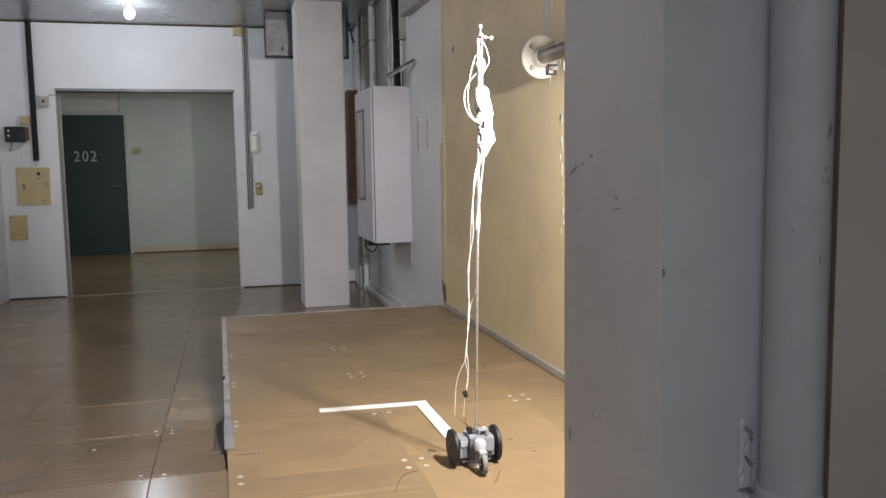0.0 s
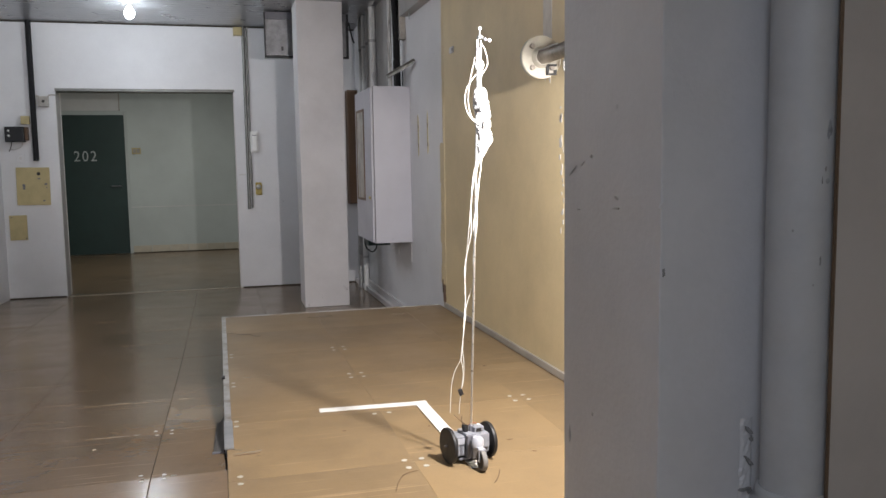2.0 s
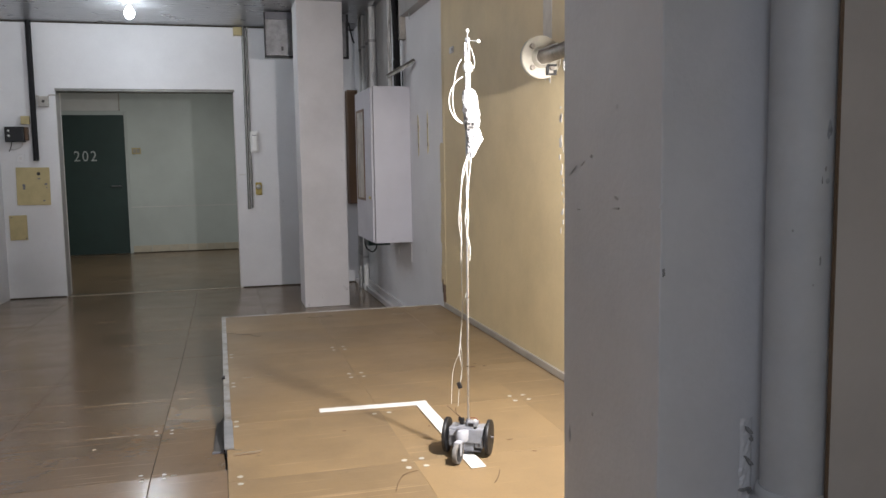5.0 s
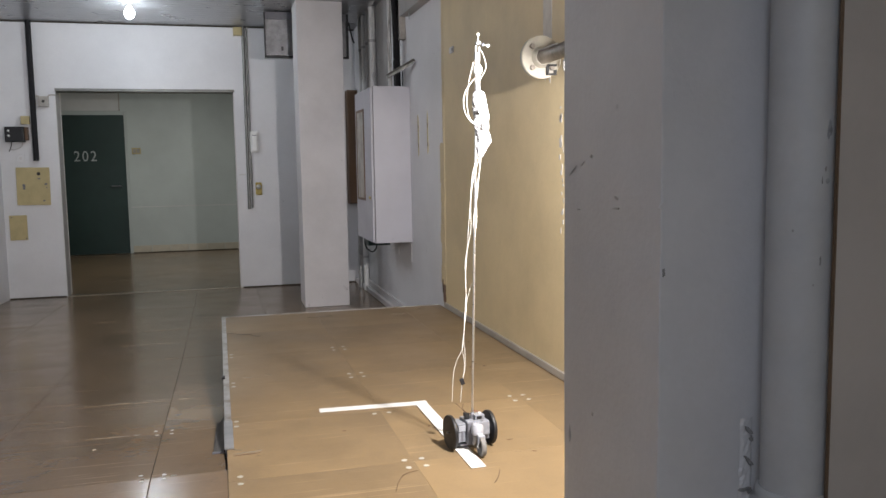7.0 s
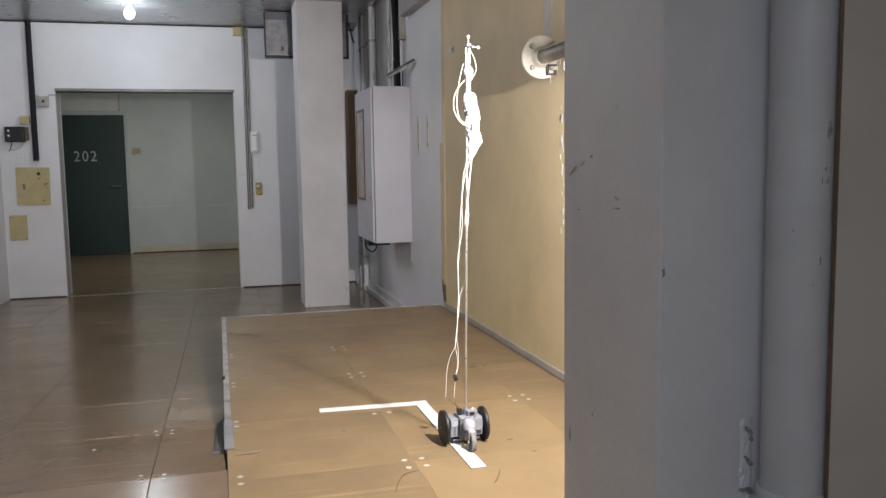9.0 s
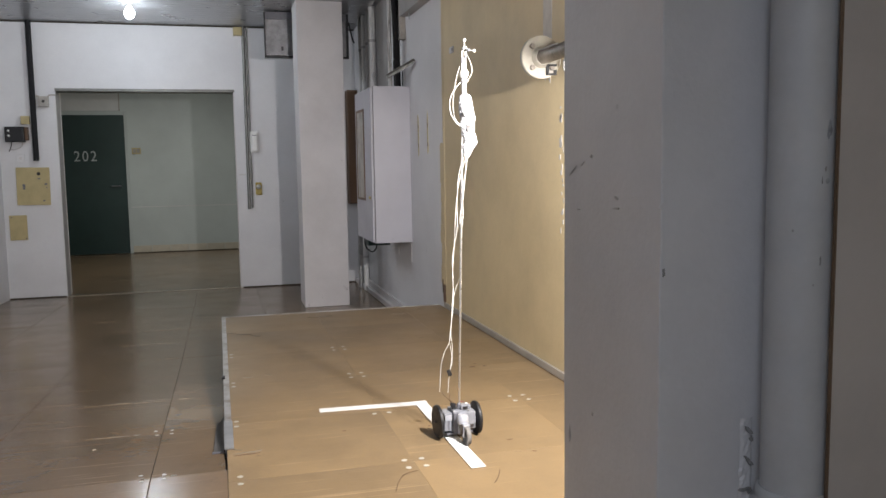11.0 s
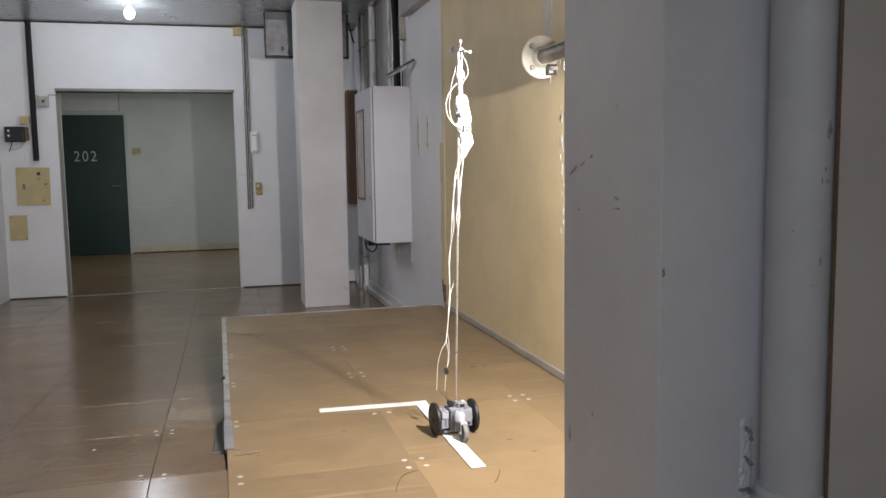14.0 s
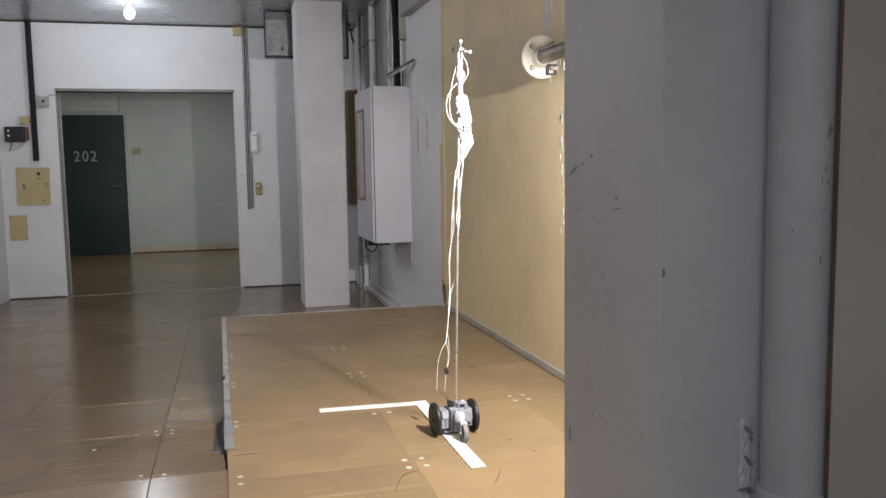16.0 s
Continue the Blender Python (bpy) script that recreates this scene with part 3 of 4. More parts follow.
for yy in (6.178, 5.888):
    part("chase", ragged(yy - 0.018, yy + 0.018, 1.36, 1.68, int(yy * 100)), "beige", pw, "narrow yellowed chase in the wall")
    for z in (1.44, 1.58):
        part("anchor_hole", ragged(yy - 0.01, yy + 0.01, z - 0.012, z + 0.012, int(yy * 90 + z * 10), 10, -0.0035), "joint", pw)
part("filled_chase", ragged(3.555, 3.665, 1.66, 2.75, 3, 24), "filler", pw, "pale filled chase in the ochre wall")
for k, (a, b, c, d) in enumerate(((3.445, 3.465, 1.475, 1.51), (3.445, 3.475, 1.36, 1.41), (3.445, 3.462, 1.24, 1.265), (3.435, 3.455, 1.06, 1.08))):
    part("bare_patch", ragged(a, b, c, d, 20 + k, 16, -0.002), "filler", pw)
for k, (a, b, c, d) in enumerate(((5.44, 5.51, 0.33, 0.47), (5.50, 5.53, 0.40, 0.50))):
    part("bare_patch", ragged(a, b, c, d, 40 + k, 14, -0.003), "brown", pw)
for k in range(16):
    z = 0.45 + k * 0.14
    part("paint_edge", ragged(5.43, (5.535 if z < 1.3 else 5.465) + 0.03 * random.Random(k).random(), z, z + 0.16, 60 + k, 14, -0.0018), "yellow", pw)
rng = random.Random(77)
for k in range(15):
    a, z = 3.435 + rng.uniform(-0.012, 0.028), 0.98 + 0.04 * k + rng.uniform(-0.015, 0.015)
    part("bare_patch", ragged(a, a + rng.uniform(0.006, 0.018), z, z + rng.uniform(0.008, 0.03), 120 + k, 10, -0.002), "filler" if k % 3 else "old", pw)
part("white_drip", ragged(6.47, 6.495, 0.50, 0.66, 90, 14, -0.003), "white", pw)
part("white_drip", ragged(6.95, 6.97, 0.52, 0.66, 91, 14, -0.003), "white", pw)
o = empty("small_wall_plate", (WALL_X, 5.213, 2.026), "small pale plate screwed to the ochre wall", "plate")
part("plate", box(-0.008, 0, -0.045, 0.045, -0.02, 0.02, 0.003), "pillar", o)
part("screw", turn([(0.006, 0), (0.005, 0.003)], pose(-0.008, -0.03, 0, 0, -90), 10), "joint", o)

# flanged pipe along the ochre wall
o = empty("flanged_pipe", (1.31, 3.25, 1.73), "dull steel pipe ending in a cream bolted flange", "pipe")
fl = part("flange", turn([(0.02, -0.012), (0.085, -0.012), (0.088, -0.009), (0.088, 0.009), (0.085, 0.012), (0.02, 0.012)], pose(0, 0, 0, 90), 40), "flange", o, "round cream painted flange", True)
for a in (45, 135, 225, 315):
    c, s = math.cos(radians(a)) * 0.061, math.sin(radians(a)) * 0.061
    part("bolt", turn([(0.0115, 0), (0.0115, 0.010), (0.009, 0.012)], pose(c, -0.012, s, 90), 6), "rust", fl)
part("hub", turn([(0.046, 0.010), (0.042, 0.020), (0.034, 0.030)], pose(0, 0, 0, 90), 28), "flange", o, "", True)
part("pipe", tube_path([(0, -0.02, 0), (0, -0.5, 0.0), (0, -1.3, 0.0), (0.02, -1.42, 0), (0.10, -1.46, 0), (0.18, -1.46, 0)], 0.030, 20), "rust", o, "", True)
part("seam", rod((-0.02, -0.03, 0.025), (-0.02, -0.22, 0.025), 0.004), "steel", o)
br = part("clamp", turn([(0.032, -0.012), (0.034, -0.009), (0.034, 0.009), (0.032, 0.012)], pose(0, -0.32, 0, 90), 24), "rust", o, "", True)
bm = bmesh.new()
for a, b, c, d in ((0.016, 0.058, -0.074, -0.066), (0.016, 0.058, -0.038, -0.030), (0.016, 0.024, -0.066, -0.038), (0.050, 0.058, -0.066, -0.052)):
    add_box(bm, a, b, -0.034, -0.014, c, d, 0.002)
part("square_clip", bm, "black", o, "black square clip below the pipe")
part("hook", tube_path([(0.052, -0.12, 0.03), (0.052, -0.12, -0.05), (0.058, -0.12, -0.066), (0.075, -0.12, -0.066)], 0.0045), "conduit", o)
part("wall_bracket", box(0.0, WALL_X - 1.31, -0.92, -0.88, -0.045, -0.03), "steel", o)


# ---- near pillar: drain pipe and panel ----
o = empty("drain_pipe", (0.9588, 1.2012, 0), "grey painted drain pipe with a collar, in front of the pillar", "pipe")
part("pipe", turn([(0.0555, PLAT_Z), (0.0555, CEIL)], Matrix(), 32), "pipe", o, "", True)
part("collar", turn([(0.058, 0.672), (0.063, 0.676), (0.064, 0.69), (0.062, 0.694), (0.062, 0.700), (0.0635, 0.705), (0.063, 0.718), (0.058, 0.724)], Matrix(), 32), "pipe", o, "", True)
setting("panel_wall", box(0.9755, WALL_X, 1.133, 1.138, 0.0, CEIL), "partition", "brown-grey thin panel closing the side bay")
setting("panel_edge", box(0.9725, 0.9750, 1.132, 1.139, 0.0, CEIL), "seal", "dark brown edge strip of the thin panel")
pc = empty("pillar_wear", (0, 0, 0), "scuffs and chips on the painted pillar", "", "", "structure")


def chip(name, u, z, w, h, face, material, seed, tilt=0):
    """A ragged flake: face 'front' lies in the pillar's front face, 'left' in its left face."""
    r = random.Random(seed)
    bm = bmesh.new()
    vs = []
    for k in range(12):
        a = 2 * math.pi * k / 12
        q = r.uniform(0.55, 1.1)
        p, s = w * q * math.cos(a), h * q * math.sin(a)
        p, s = p * math.cos(tilt) - s * math.sin(tilt), p * math.sin(tilt) + s * math.cos(tilt)
        vs.append(bm.verts.new((u + p, (1.2590 if material == 'scuff2' and u > 0.85 else 1.2660), z + s) if face == "front" else (0.7280, u - p, z + s)))
    f = bm.faces.new(vs)
    e = bmesh.ops.extrude_face_region(bm, geom=[f])["geom"]
    off = (0, 0.006, 0) if face == "front" else (0.006, 0, 0)
    bmesh.ops.translate(bm, verts=[v for v in e if isinstance(v, bmesh.types.BMVert)], vec=off)
    bmesh.ops.recalc_face_normals(bm, faces=bm.faces[:])
    part(name, bm, material, pc)


for k, (u, z, w, h, t) in enumerate(((0.910, 0.811, 0.011, 0.0045, -0.8), (0.911, 0.753, 0.014, 0.0045, -0.9), (0.904, 0.700, 0.013, 0.0035, 0.15), (0.914, 0.697, 0.007, 0.004, 0.9), (0.916, 0.795, 0.004, 0.007, 0.2))):
    chip("chip", u, z, w, h, "front", "scuff2", k, t)
bm = bmesh.new()
grid = []
for k in range(86):
    z = PLAT_Z + 0.01 + k * 0.0061
    w = 0.013 + 0.005 * noise.noise(Vector((k * 0.33, 3.0, 0)))
    grid.append([bm.verts.new((0.908 + w * (-1 + 0.4 * q), 1.2665 - (0.0 if q in (0, 5) else 0.003 + 0.003 * noise.noise(Vector((k * 0.5, q * 1.1, 5.0)))), z)) for q in range(6)])
for a, b in zip(grid, grid[1:]):
    for q in range(5):
        bm.faces.new((a[q], a[q + 1], b[q + 1], b[q]))
bmesh.ops.recalc_face_normals(bm, faces=bm.faces[:])
part("mortar_fillet", bm, "pillar", pc, "uneven mortar beside the pipe")
chip("chip", 0.737, 1.106, 0.003, 0.010, "front", "scuff2", 50)
for k, (a, z, w, h) in enumerate(((-88, 1.282, 0.003, 0.006), (-94, 1.262, 0.0015, 0.008), (-82, 1.345, 0.007, 0.016), (-82, 1.262, 0.006, 0.005), (-93, 1.13, 0.002, 0.012), (-140, 1.18, 0.002, 0.004), (-105, 1.09, 0.002, 0.002))):
    r, bm = random.Random(k + 200), bmesh.new()
    ring = []
    for q in range(10):
        p, g = w * r.uniform(0.5, 1.1) * math.cos(q * 0.628), h * r.uniform(0.5, 1.1) * math.sin(q * 0.628)
        t = radians(a) + p / 0.0555
        ring.append((t, z + g))
    top, low = ([bm.verts.new((rad * math.cos(t), rad * math.sin(t), g)) for t, g in ring] for rad in (0.0559, 0.0550))
    bm.faces.new(top)
    for q in range(10):
        bm.faces.new((top[q], top[(q + 1) % 10], low[(q + 1) % 10], low[q]))
    bmesh.ops.recalc_face_normals(bm, faces=bm.faces[:])
    part("smudge", bm, "scuff2" if w < 0.004 else "smudge", o, "dark smudge on the paint")
chip("chip", 0.738, 1.222, 0.011, 0.010, "front", "pillar", 51, 0.3)
for k, (u, z, w, h, t) in enumerate(((1.63, 1.28, 0.022, 0.002, 0.5), (1.58, 1.295, 0.012, 0.0015, 0.5), (1.54, 1.31, 0.006, 0.003, 0.2), (1.43, 1.23, 0.010, 0.003, -0.3), (1.43, 1.21, 0.014, 0.003, 0.1), (1.60, 1.20, 0.008, 0.0015, 0), (1.53, 0.78, 0.004, 0.006, 0), (1.645, 0.70, 0.004, 0.02, 0))):
    chip("scuff", u, z, w, h, "left", "scuff", 70 + k, t)

# ---- platform fittings ----
o = empty("work_lamp", (FLOOD[0], FLOOD[1], PLAT_Z), "floodlight on a tripod behind the pillar", "lamp")
zl = FLOOD[2] - PLAT_Z
part("housing", box(-0.11, 0.11, -0.13, -0.03, zl - 0.06, zl + 0.0235, 0.008), "black", o)
# added unseen flap: cuts the flood light off the upper ochre wall
part("hood", box(0.012, 0.22, -0.03, 0.34, zl + 0.0222, zl + 0.0302, 0.002), "black", o, "added black flap that keeps light off the upper ochre wall")
part("stem", rod((0, -0.08, 0.42), (0, -0.08, zl - 0.06), 0.014), "steel", o)
for a in (90, 210, 330):
    c, s = math.cos(radians(a)), math.sin(radians(a))
    part("leg", rod((0, -0.08, 0.5), (0.16 * c, -0.08 + 0.16 * s, 0.006), 0.009), "steel", o)

ed = empty("platform_edge", (0, 0, 0), "worn metal edge strips of the platform", "", "", "structure")
part("side_strip", box(-0.014, 0.012, 3.27, PLAT_Y1, PLAT_Z + 0.001, PLAT_Z + 0.005, 0.001), "edge", ed)
part("side_strip", box(-0.017, 0.016, 2.935, 3.262, PLAT_Z + 0.001, PLAT_Z + 0.007, 0.001), "alu", ed, "brighter bent end piece of the edge strip")
part("side_flange", box(-0.014, -0.010, 2.94, PLAT_Y1, 0.10, PLAT_Z + 0.001, 0.001), "alu", ed)
part("rear_strip", box(-0.014, WALL_X - 0.01, PLAT_Y1 - 0.006, PLAT_Y1 + 0.012, PLAT_Z + 0.001, PLAT_Z + 0.005, 0.001), "edge", ed)
part("rear_flange", box(-0.014, WALL_X - 0.01, PLAT_Y1 + 0.008, PLAT_Y1 + 0.012, 0.0, PLAT_Z + 0.001), "alu", ed)
part("hook", box(-0.022, -0.006, 3.93, 3.97, PLAT_Z + 0.004, PLAT_Z + 0.014, 0.002), "black", ed)
o = empty("loose_strip", (-0.012, 2.955, PLAT_Z), "bent grey metal strip leaning on the platform edge", "metal strip")
bm = bmesh.new()
grid = []
for k in range(9):
    yy = 0.43 * k / 8
    zf = floor_z(-0.05, 2.955 + yy) - PLAT_Z + 0.003
    out = -0.043 + 0.010 * k / 8
    grid.append([bm.verts.new((out * (1 - q / 4), yy, zf + (0.0 - zf - 0.004) * (q / 4) ** 2)) for q in range(5)])
for p, q in zip(grid, grid[1:]):
    for k in range(4):
        bm.faces.new((p[k], p[k + 1], q[k + 1], q[k]))
bmesh.ops.solidify(bm, geom=bm.faces[:], thickness=0.0015)
part("sheet", bm, "rubber", o)
part("folded_lip", box(-0.047, -0.006, -0.004, 0.004, -0.016, -0.009, 0.001), "dgrey", o)

tp = empty("floor_tape", (0, 0, PLAT_Z), "two strips of white tape laid in an angle on the platform", "tape")
part("strip", box(0, 0.447, -0.025, 0.025, 0.0005, 0.0022, 0.0, pose(0.361, 3.304, 0, 0, 0, -3.0)), "tape", tp)
part("strip", box(-0.025, 0.025, 0, 0.80, 0.0025, 0.0042, 0.0, pose(0.787, 2.502, 0, 0, 0, 0.6)), "tape", tp)

cap0 = None


def cap(x, y, z):
    global cap0
    if cap0 is None:
        cap0 = part("screw_cap", turn([(0.0098, 0.0), (0.0098, 0.0010), (0.0085, 0.0015)], Matrix(), 16), "cap")
        tagged(cap0, "small round white cap at a tile corner", "screw cap", "screw caps of the floor tiles")
        cap0.location = (x, y, z)
    else:
        copy_thing(cap0, pose(x, y, z))


JX, JY = -0.002, 2.628
for c, k in ((1, 0), (1, 1), (1, 2), (1, 3), (2, 1), (1, -1)):
    for a in (-0.03, 0.03):
        for b in (-0.035, 0.035):
            if not (c == 1 and k == 1 and b > 0):
                cap(JX + c * TILE + a, JY + k * TILE + b - (0.018 if k == 0 else 0), PLAT_Z + 0.0005)
for k in range(4):
    for b in (-0.032, 0.032):
        cap(JX + 0.032, JY + k * TILE + b, PLAT_Z + 0.0005)
for x, y in ((-0.283, 2.779), (-0.276, 2.716), (-0.209, 2.766), (-0.209, 2.721), (-0.278, 3.365), (-0.269, 3.3), (-0.215, 3.358), (-0.215, 3.305), (-0.478, 3.169)):
    copy_thing(cap0, pose(x, y, floor_z(x, y) + 0.0008) @ Matrix.Diagonal((0.75, 0.62, 0.6, 1)))

o = empty("loose_hair_wire", (0, 0, PLAT_Z + 0.003), "thin dark bent wire lying on the platform", "wire")
part("wire", tube_path([(0.488, 2.393, 0), (0.509, 2.458, 0), (0.54, 2.512, 0.002), (0.591, 2.537, 0)], 0.0011, 5), "seal", o)
o = empty("short_loose_wire", (0, 0, PLAT_Z + 0.003), "short thin dark wire lying on the platform", "wire")
part("wire", tube_path([(0.848, 2.467, 0), (0.822, 2.408, 0), (0.795, 2.363, 0)], 0.0012, 5), "seal", o)
for k, (x, y, a) in enumerate(((1.167, 3.80, 0.018), (1.229, 3.80, 0.015), (1.317, 4.35, 0.014), (1.20, 3.86, 0.010))):
    bm = bmesh.new()
    r = random.Random(k + 5)
    vs = [bm.verts.new((a * r.uniform(0.5, 1.1) * math.cos(q * 0.7), 0.5 * a * r.uniform(0.5, 1.1) * math.sin(q * 0.7), 0.0014)) for q in range(9)]
    f = bm.faces.new(vs)
    e = bmesh.ops.extrude_face_region(bm, geom=[f])["geom"]
    bmesh.ops.translate(bm, verts=[v for v in e if isinstance(v, bmesh.types.BMVert)], vec=(0, 0, -0.001))
    bmesh.ops.recalc_face_normals(bm, faces=bm.faces[:])
    q = part("floor_gouge", bm, "brown")
    q.location = (x, y, PLAT_Z + 0.0005)
    tagged(q, "small dark gouge in the platform lino", "scuff mark")


# dark smears and pale scrapes on the platform lino
wear = empty("platform_wear", (0, 0, PLAT_Z), "dark smears and pale scrapes on the platform lino", "", "", "structure")
for k, (x, y, a, b, tilt, kind) in enumerate(((0.11, 5.00, 0.055, 0.014, -25, "smear"), (0.18, 4.93, 0.035, 0.012, -40, "smear"), (0.03, 5.05, 0.03, 0.008, 0, "smear"), (0.62, 5.42, 0.10, 0.012, 2, "smear"),
                                             (0.05, 2.888, 0.040, 0.004, 8, "worn"), (0.095, 2.893, 0.022, 0.003, 25, "worn"), (0.03, 2.925, 0.018, 0.003, -30, "worn"), (0.06, 2.870, 0.045, 0.003, 4, "brown"), (0.10, 3.95, 0.030, 0.003, 6, "worn"), (0.20, 3.96, 0.018, 0.003, -8, "worn"),
                                             (1.33, 2.66, 0.004, 0.004, 0, "cap"), (0.98, 2.74, 0.012, 0.002, 10, "brown"), (1.02, 2.60, 0.010, 0.002, -20, "brown"), (0.42, 3.02, 0.009, 0.004, 0, "brown"), (0.74, 2.98, 0.007, 0.003, 30, "brown"), (1.13, 5.35, 0.05, 0.006, 0, "worn"), (1.33, 5.50, 0.04, 0.006, 5, "worn"))):
    r, bm = random.Random(k + 300), bmesh.new()
    ring = [(a * r.uniform(0.5, 1.15) * math.cos(q * 0.4488), b * r.uniform(0.4, 1.2) * math.sin(q * 0.4488)) for q in range(14)]
    top = [bm.verts.new((u, v, 0.0012)) for u, v in ring]
    low = [bm.verts.new((u, v, -0.0010)) for u, v in ring]
    bm.faces.new(top)
    for q in range(14):
        bm.faces.new((top[q], top[(q + 1) % 14], low[(q + 1) % 14], low[q]))
    bmesh.ops.recalc_face_normals(bm, faces=bm.faces[:])
    q = part("mark", bm, kind, wear)
    q.matrix_basis = pose(x, y, 0, 0, 0, tilt)

# ---- the wheeled robot: origin on the ground under the axle, driving towards +y ----
robot = empty("robot", (0.79, 2.56, PLAT_Z), "small grey two-wheeled robot with caster and tall mast", "robot")
W_R, W_X = 0.0605, 0.0738


def wheel(name):
    m = pose(0, 0, 0, 0, 90)
    bm = add_turn(bmesh.new(), [(0.050, -0.005), (0.0555, -0.005), (0.0555, 0.005), (0.050, 0.005)], m, 40)
    for f in [f for f in bm.faces if len(f.verts) > 4]:
        bm.faces.remove(f)
    add_turn(bm, [(0.049, -0.0015), (0.049, 0.0015)], m, 40)
    add_turn(bm, [(0.011, -0.007), (0.013, -0.005), (0.013, 0.005), (0.011, 0.007)], m, 20)
    w = part(name, bm, "black", robot, "thin black spoked wheel", True)
    part("tyre", turn([(0.0545, -0.0065), (0.0590, -0.006), (0.0605, -0.003), (0.0605, 0.003), (0.0590, 0.006), (0.0545, 0.0065)], m, 44), "black", w, "", True)
    for k in range(6):
        part("spoke", box(-0.0042, 0.0042, -0.004, 0.004, 0.012, 0.051, 0.001, pose(0, 0, 0, 60 * k)), "spoke", w)
    part("axle", rod((-0.016, 0, 0), (0.016, 0, 0), 0.0035), "dgrey", w)
    return w


wheel_l, wheel_r = wheel("wheel"), wheel("wheel")

bd = part("body", box(-0.028, 0.028, -0.040, 0.030, 0.022, 0.104, 0.004), "grey", robot)
part("front_block", box(-0.030, -0.006, -0.052, -0.038, 0.026, 0.100, 0.002), "dgrey", bd)
part("front_rib", box(-0.014, -0.007, -0.058, -0.050, 0.022, 0.100, 0.002), "grey", bd)
part("bumper", box(0.006, 0.056, -0.046, -0.038, 0.050, 0.098, 0.003), "grey", bd)
part("underside", box(-0.05, 0.05, -0.03, 0.03, 0.014, 0.022, 0.002), "dgrey", bd)
for s in (-1, 1):
    mo = part("motor", box(s * 0.030, s * 0.060, -0.034, 0.034, 0.030, 0.096, 0.004), "grey", robot, "pale grey drive motor")
    part("gear_cover", turn([(0.024, 0), (0.024, 0.004), (0.020, 0.007)], pose(s * 0.060, 0, W_R, 0, 90 * s), 24), "pale", mo)
    part("motor_band", box(s * 0.040, s * 0.048, -0.0355, 0.0355, 0.034, 0.092, 0.001), "dgrey", mo)
    part("motor_plate", box(s * 0.031, s * 0.058, -0.0375, -0.0345, 0.070, 0.090, 0.001), "pale", mo)
tpb = part("top_block", box(0.004, 0.040, -0.038, -0.006, 0.104, 0.121, 0.002), "grey", robot)
part("slot", box(0.010, 0.028, -0.0395, -0.0375, 0.107, 0.117), "black", tpb)
part("stud", turn([(0.005, 0.121), (0.005, 0.124)], pose(0.03, -0.016, 0), 12), "white", tpb)
part("mast_socket", turn([(0.009, 0.100), (0.009, 0.122), (0.007, 0.125)], pose(0.004, -0.0135, 0), 16), "dgrey", robot)
cn = part("connector", box(-0.026, -0.010, -0.020, -0.006, 0.104, 0.127, 0.003), "black", robot, "black cable connector")
part("pin_block", box(-0.030, -0.022, -0.018, -0.009, 0.114, 0.130, 0.002), "black", cn)
part("cable", tube_path([(-0.018, -0.010, 0.122), (-0.034, -0.020, 0.140), (-0.052, -0.024, 0.158), (-0.066, -0.028, 0.172)], 0.0013, 6), "seal", robot)
part("cable", tube_path([(-0.012, -0.014, 0.124), (-0.024, -0.02, 0.134), (-0.036, -0.022, 0.146), (-0.036, -0.026, 0.165)], 0.0013, 6), "seal", robot)
part("red_lead", tube_path([(-0.01, -0.0, 0.105), (0.006, 0.002, 0.122), (0.026, 0.0, 0.124), (0.045, -0.004, 0.108)], 0.0012, 6), "red", robot)
part("axle_rod", rod((-0.072, 0, W_R), (0.072, 0, W_R), 0.004), "dgrey", robot)

# swivelling caster
caster = part("caster", turn([(0.015, 0.064), (0.021, 0.070), (0.021, 0.092), (0.015, 0.100)], Matrix(), 20), "pale", robot, "pale swivelling caster fork", True)
CA_Y = -0.072
bm = box(-0.011, 0.011, -0.046, 0.008, 0.066, 0.074, 0.003)
add_box(bm, 0.0100, 0.0128, -0.046, -0.030, 0.028, 0.072, 0.001)
add_box(bm, -0.0125, -0.0100, -0.046, -0.036, 0.030, 0.072, 0.001)
part("fork", bm, "pale", caster)
part("arm", box(-0.012, 0.012, 0.0, 0.036, 0.076, 0.096, 0.003), "pale", caster)
cw = part("caster_wheel", turn([(0.024, -0.008), (0.033, -0.0075), (0.0348, -0.003), (0.0348, 0.003), (0.033, 0.0075), (0.024, 0.008)], pose(0, -0.040, 0.0350, 0, 90), 32), "rubber", caster, "grey rubber caster wheel", True)
part("hub", turn([(0.026, -0.0082), (0.026, 0.0082)], pose(0, -0.040, 0.0350, 0, 90), 24), "black", cw)
part("pin", rod((-0.015, -0.040, 0.035), (0.015, -0.040, 0.035), 0.004), "steel", cw)

# mast with wrapped packs, leads and reflective balls
MB, MT = Vector((0.0042, -0.0131, 0.1084)), Vector((0.0220, -0.0458, 1.414))


def on(z, dx=0.0, dy=0.0):
    """A place at the height z over the ground, beside the mast; in the mast's own space."""
    k = (z - MB.z) / (MT.z - MB.z)
    return (MT - MB) * k + Vector((dx, dy, 0))


mast = part("mast", rod((0, 0, 0), on(1.36), 0.0039, 14), "rod", robot, "slender bright metal mast rod")
mast.location = MB


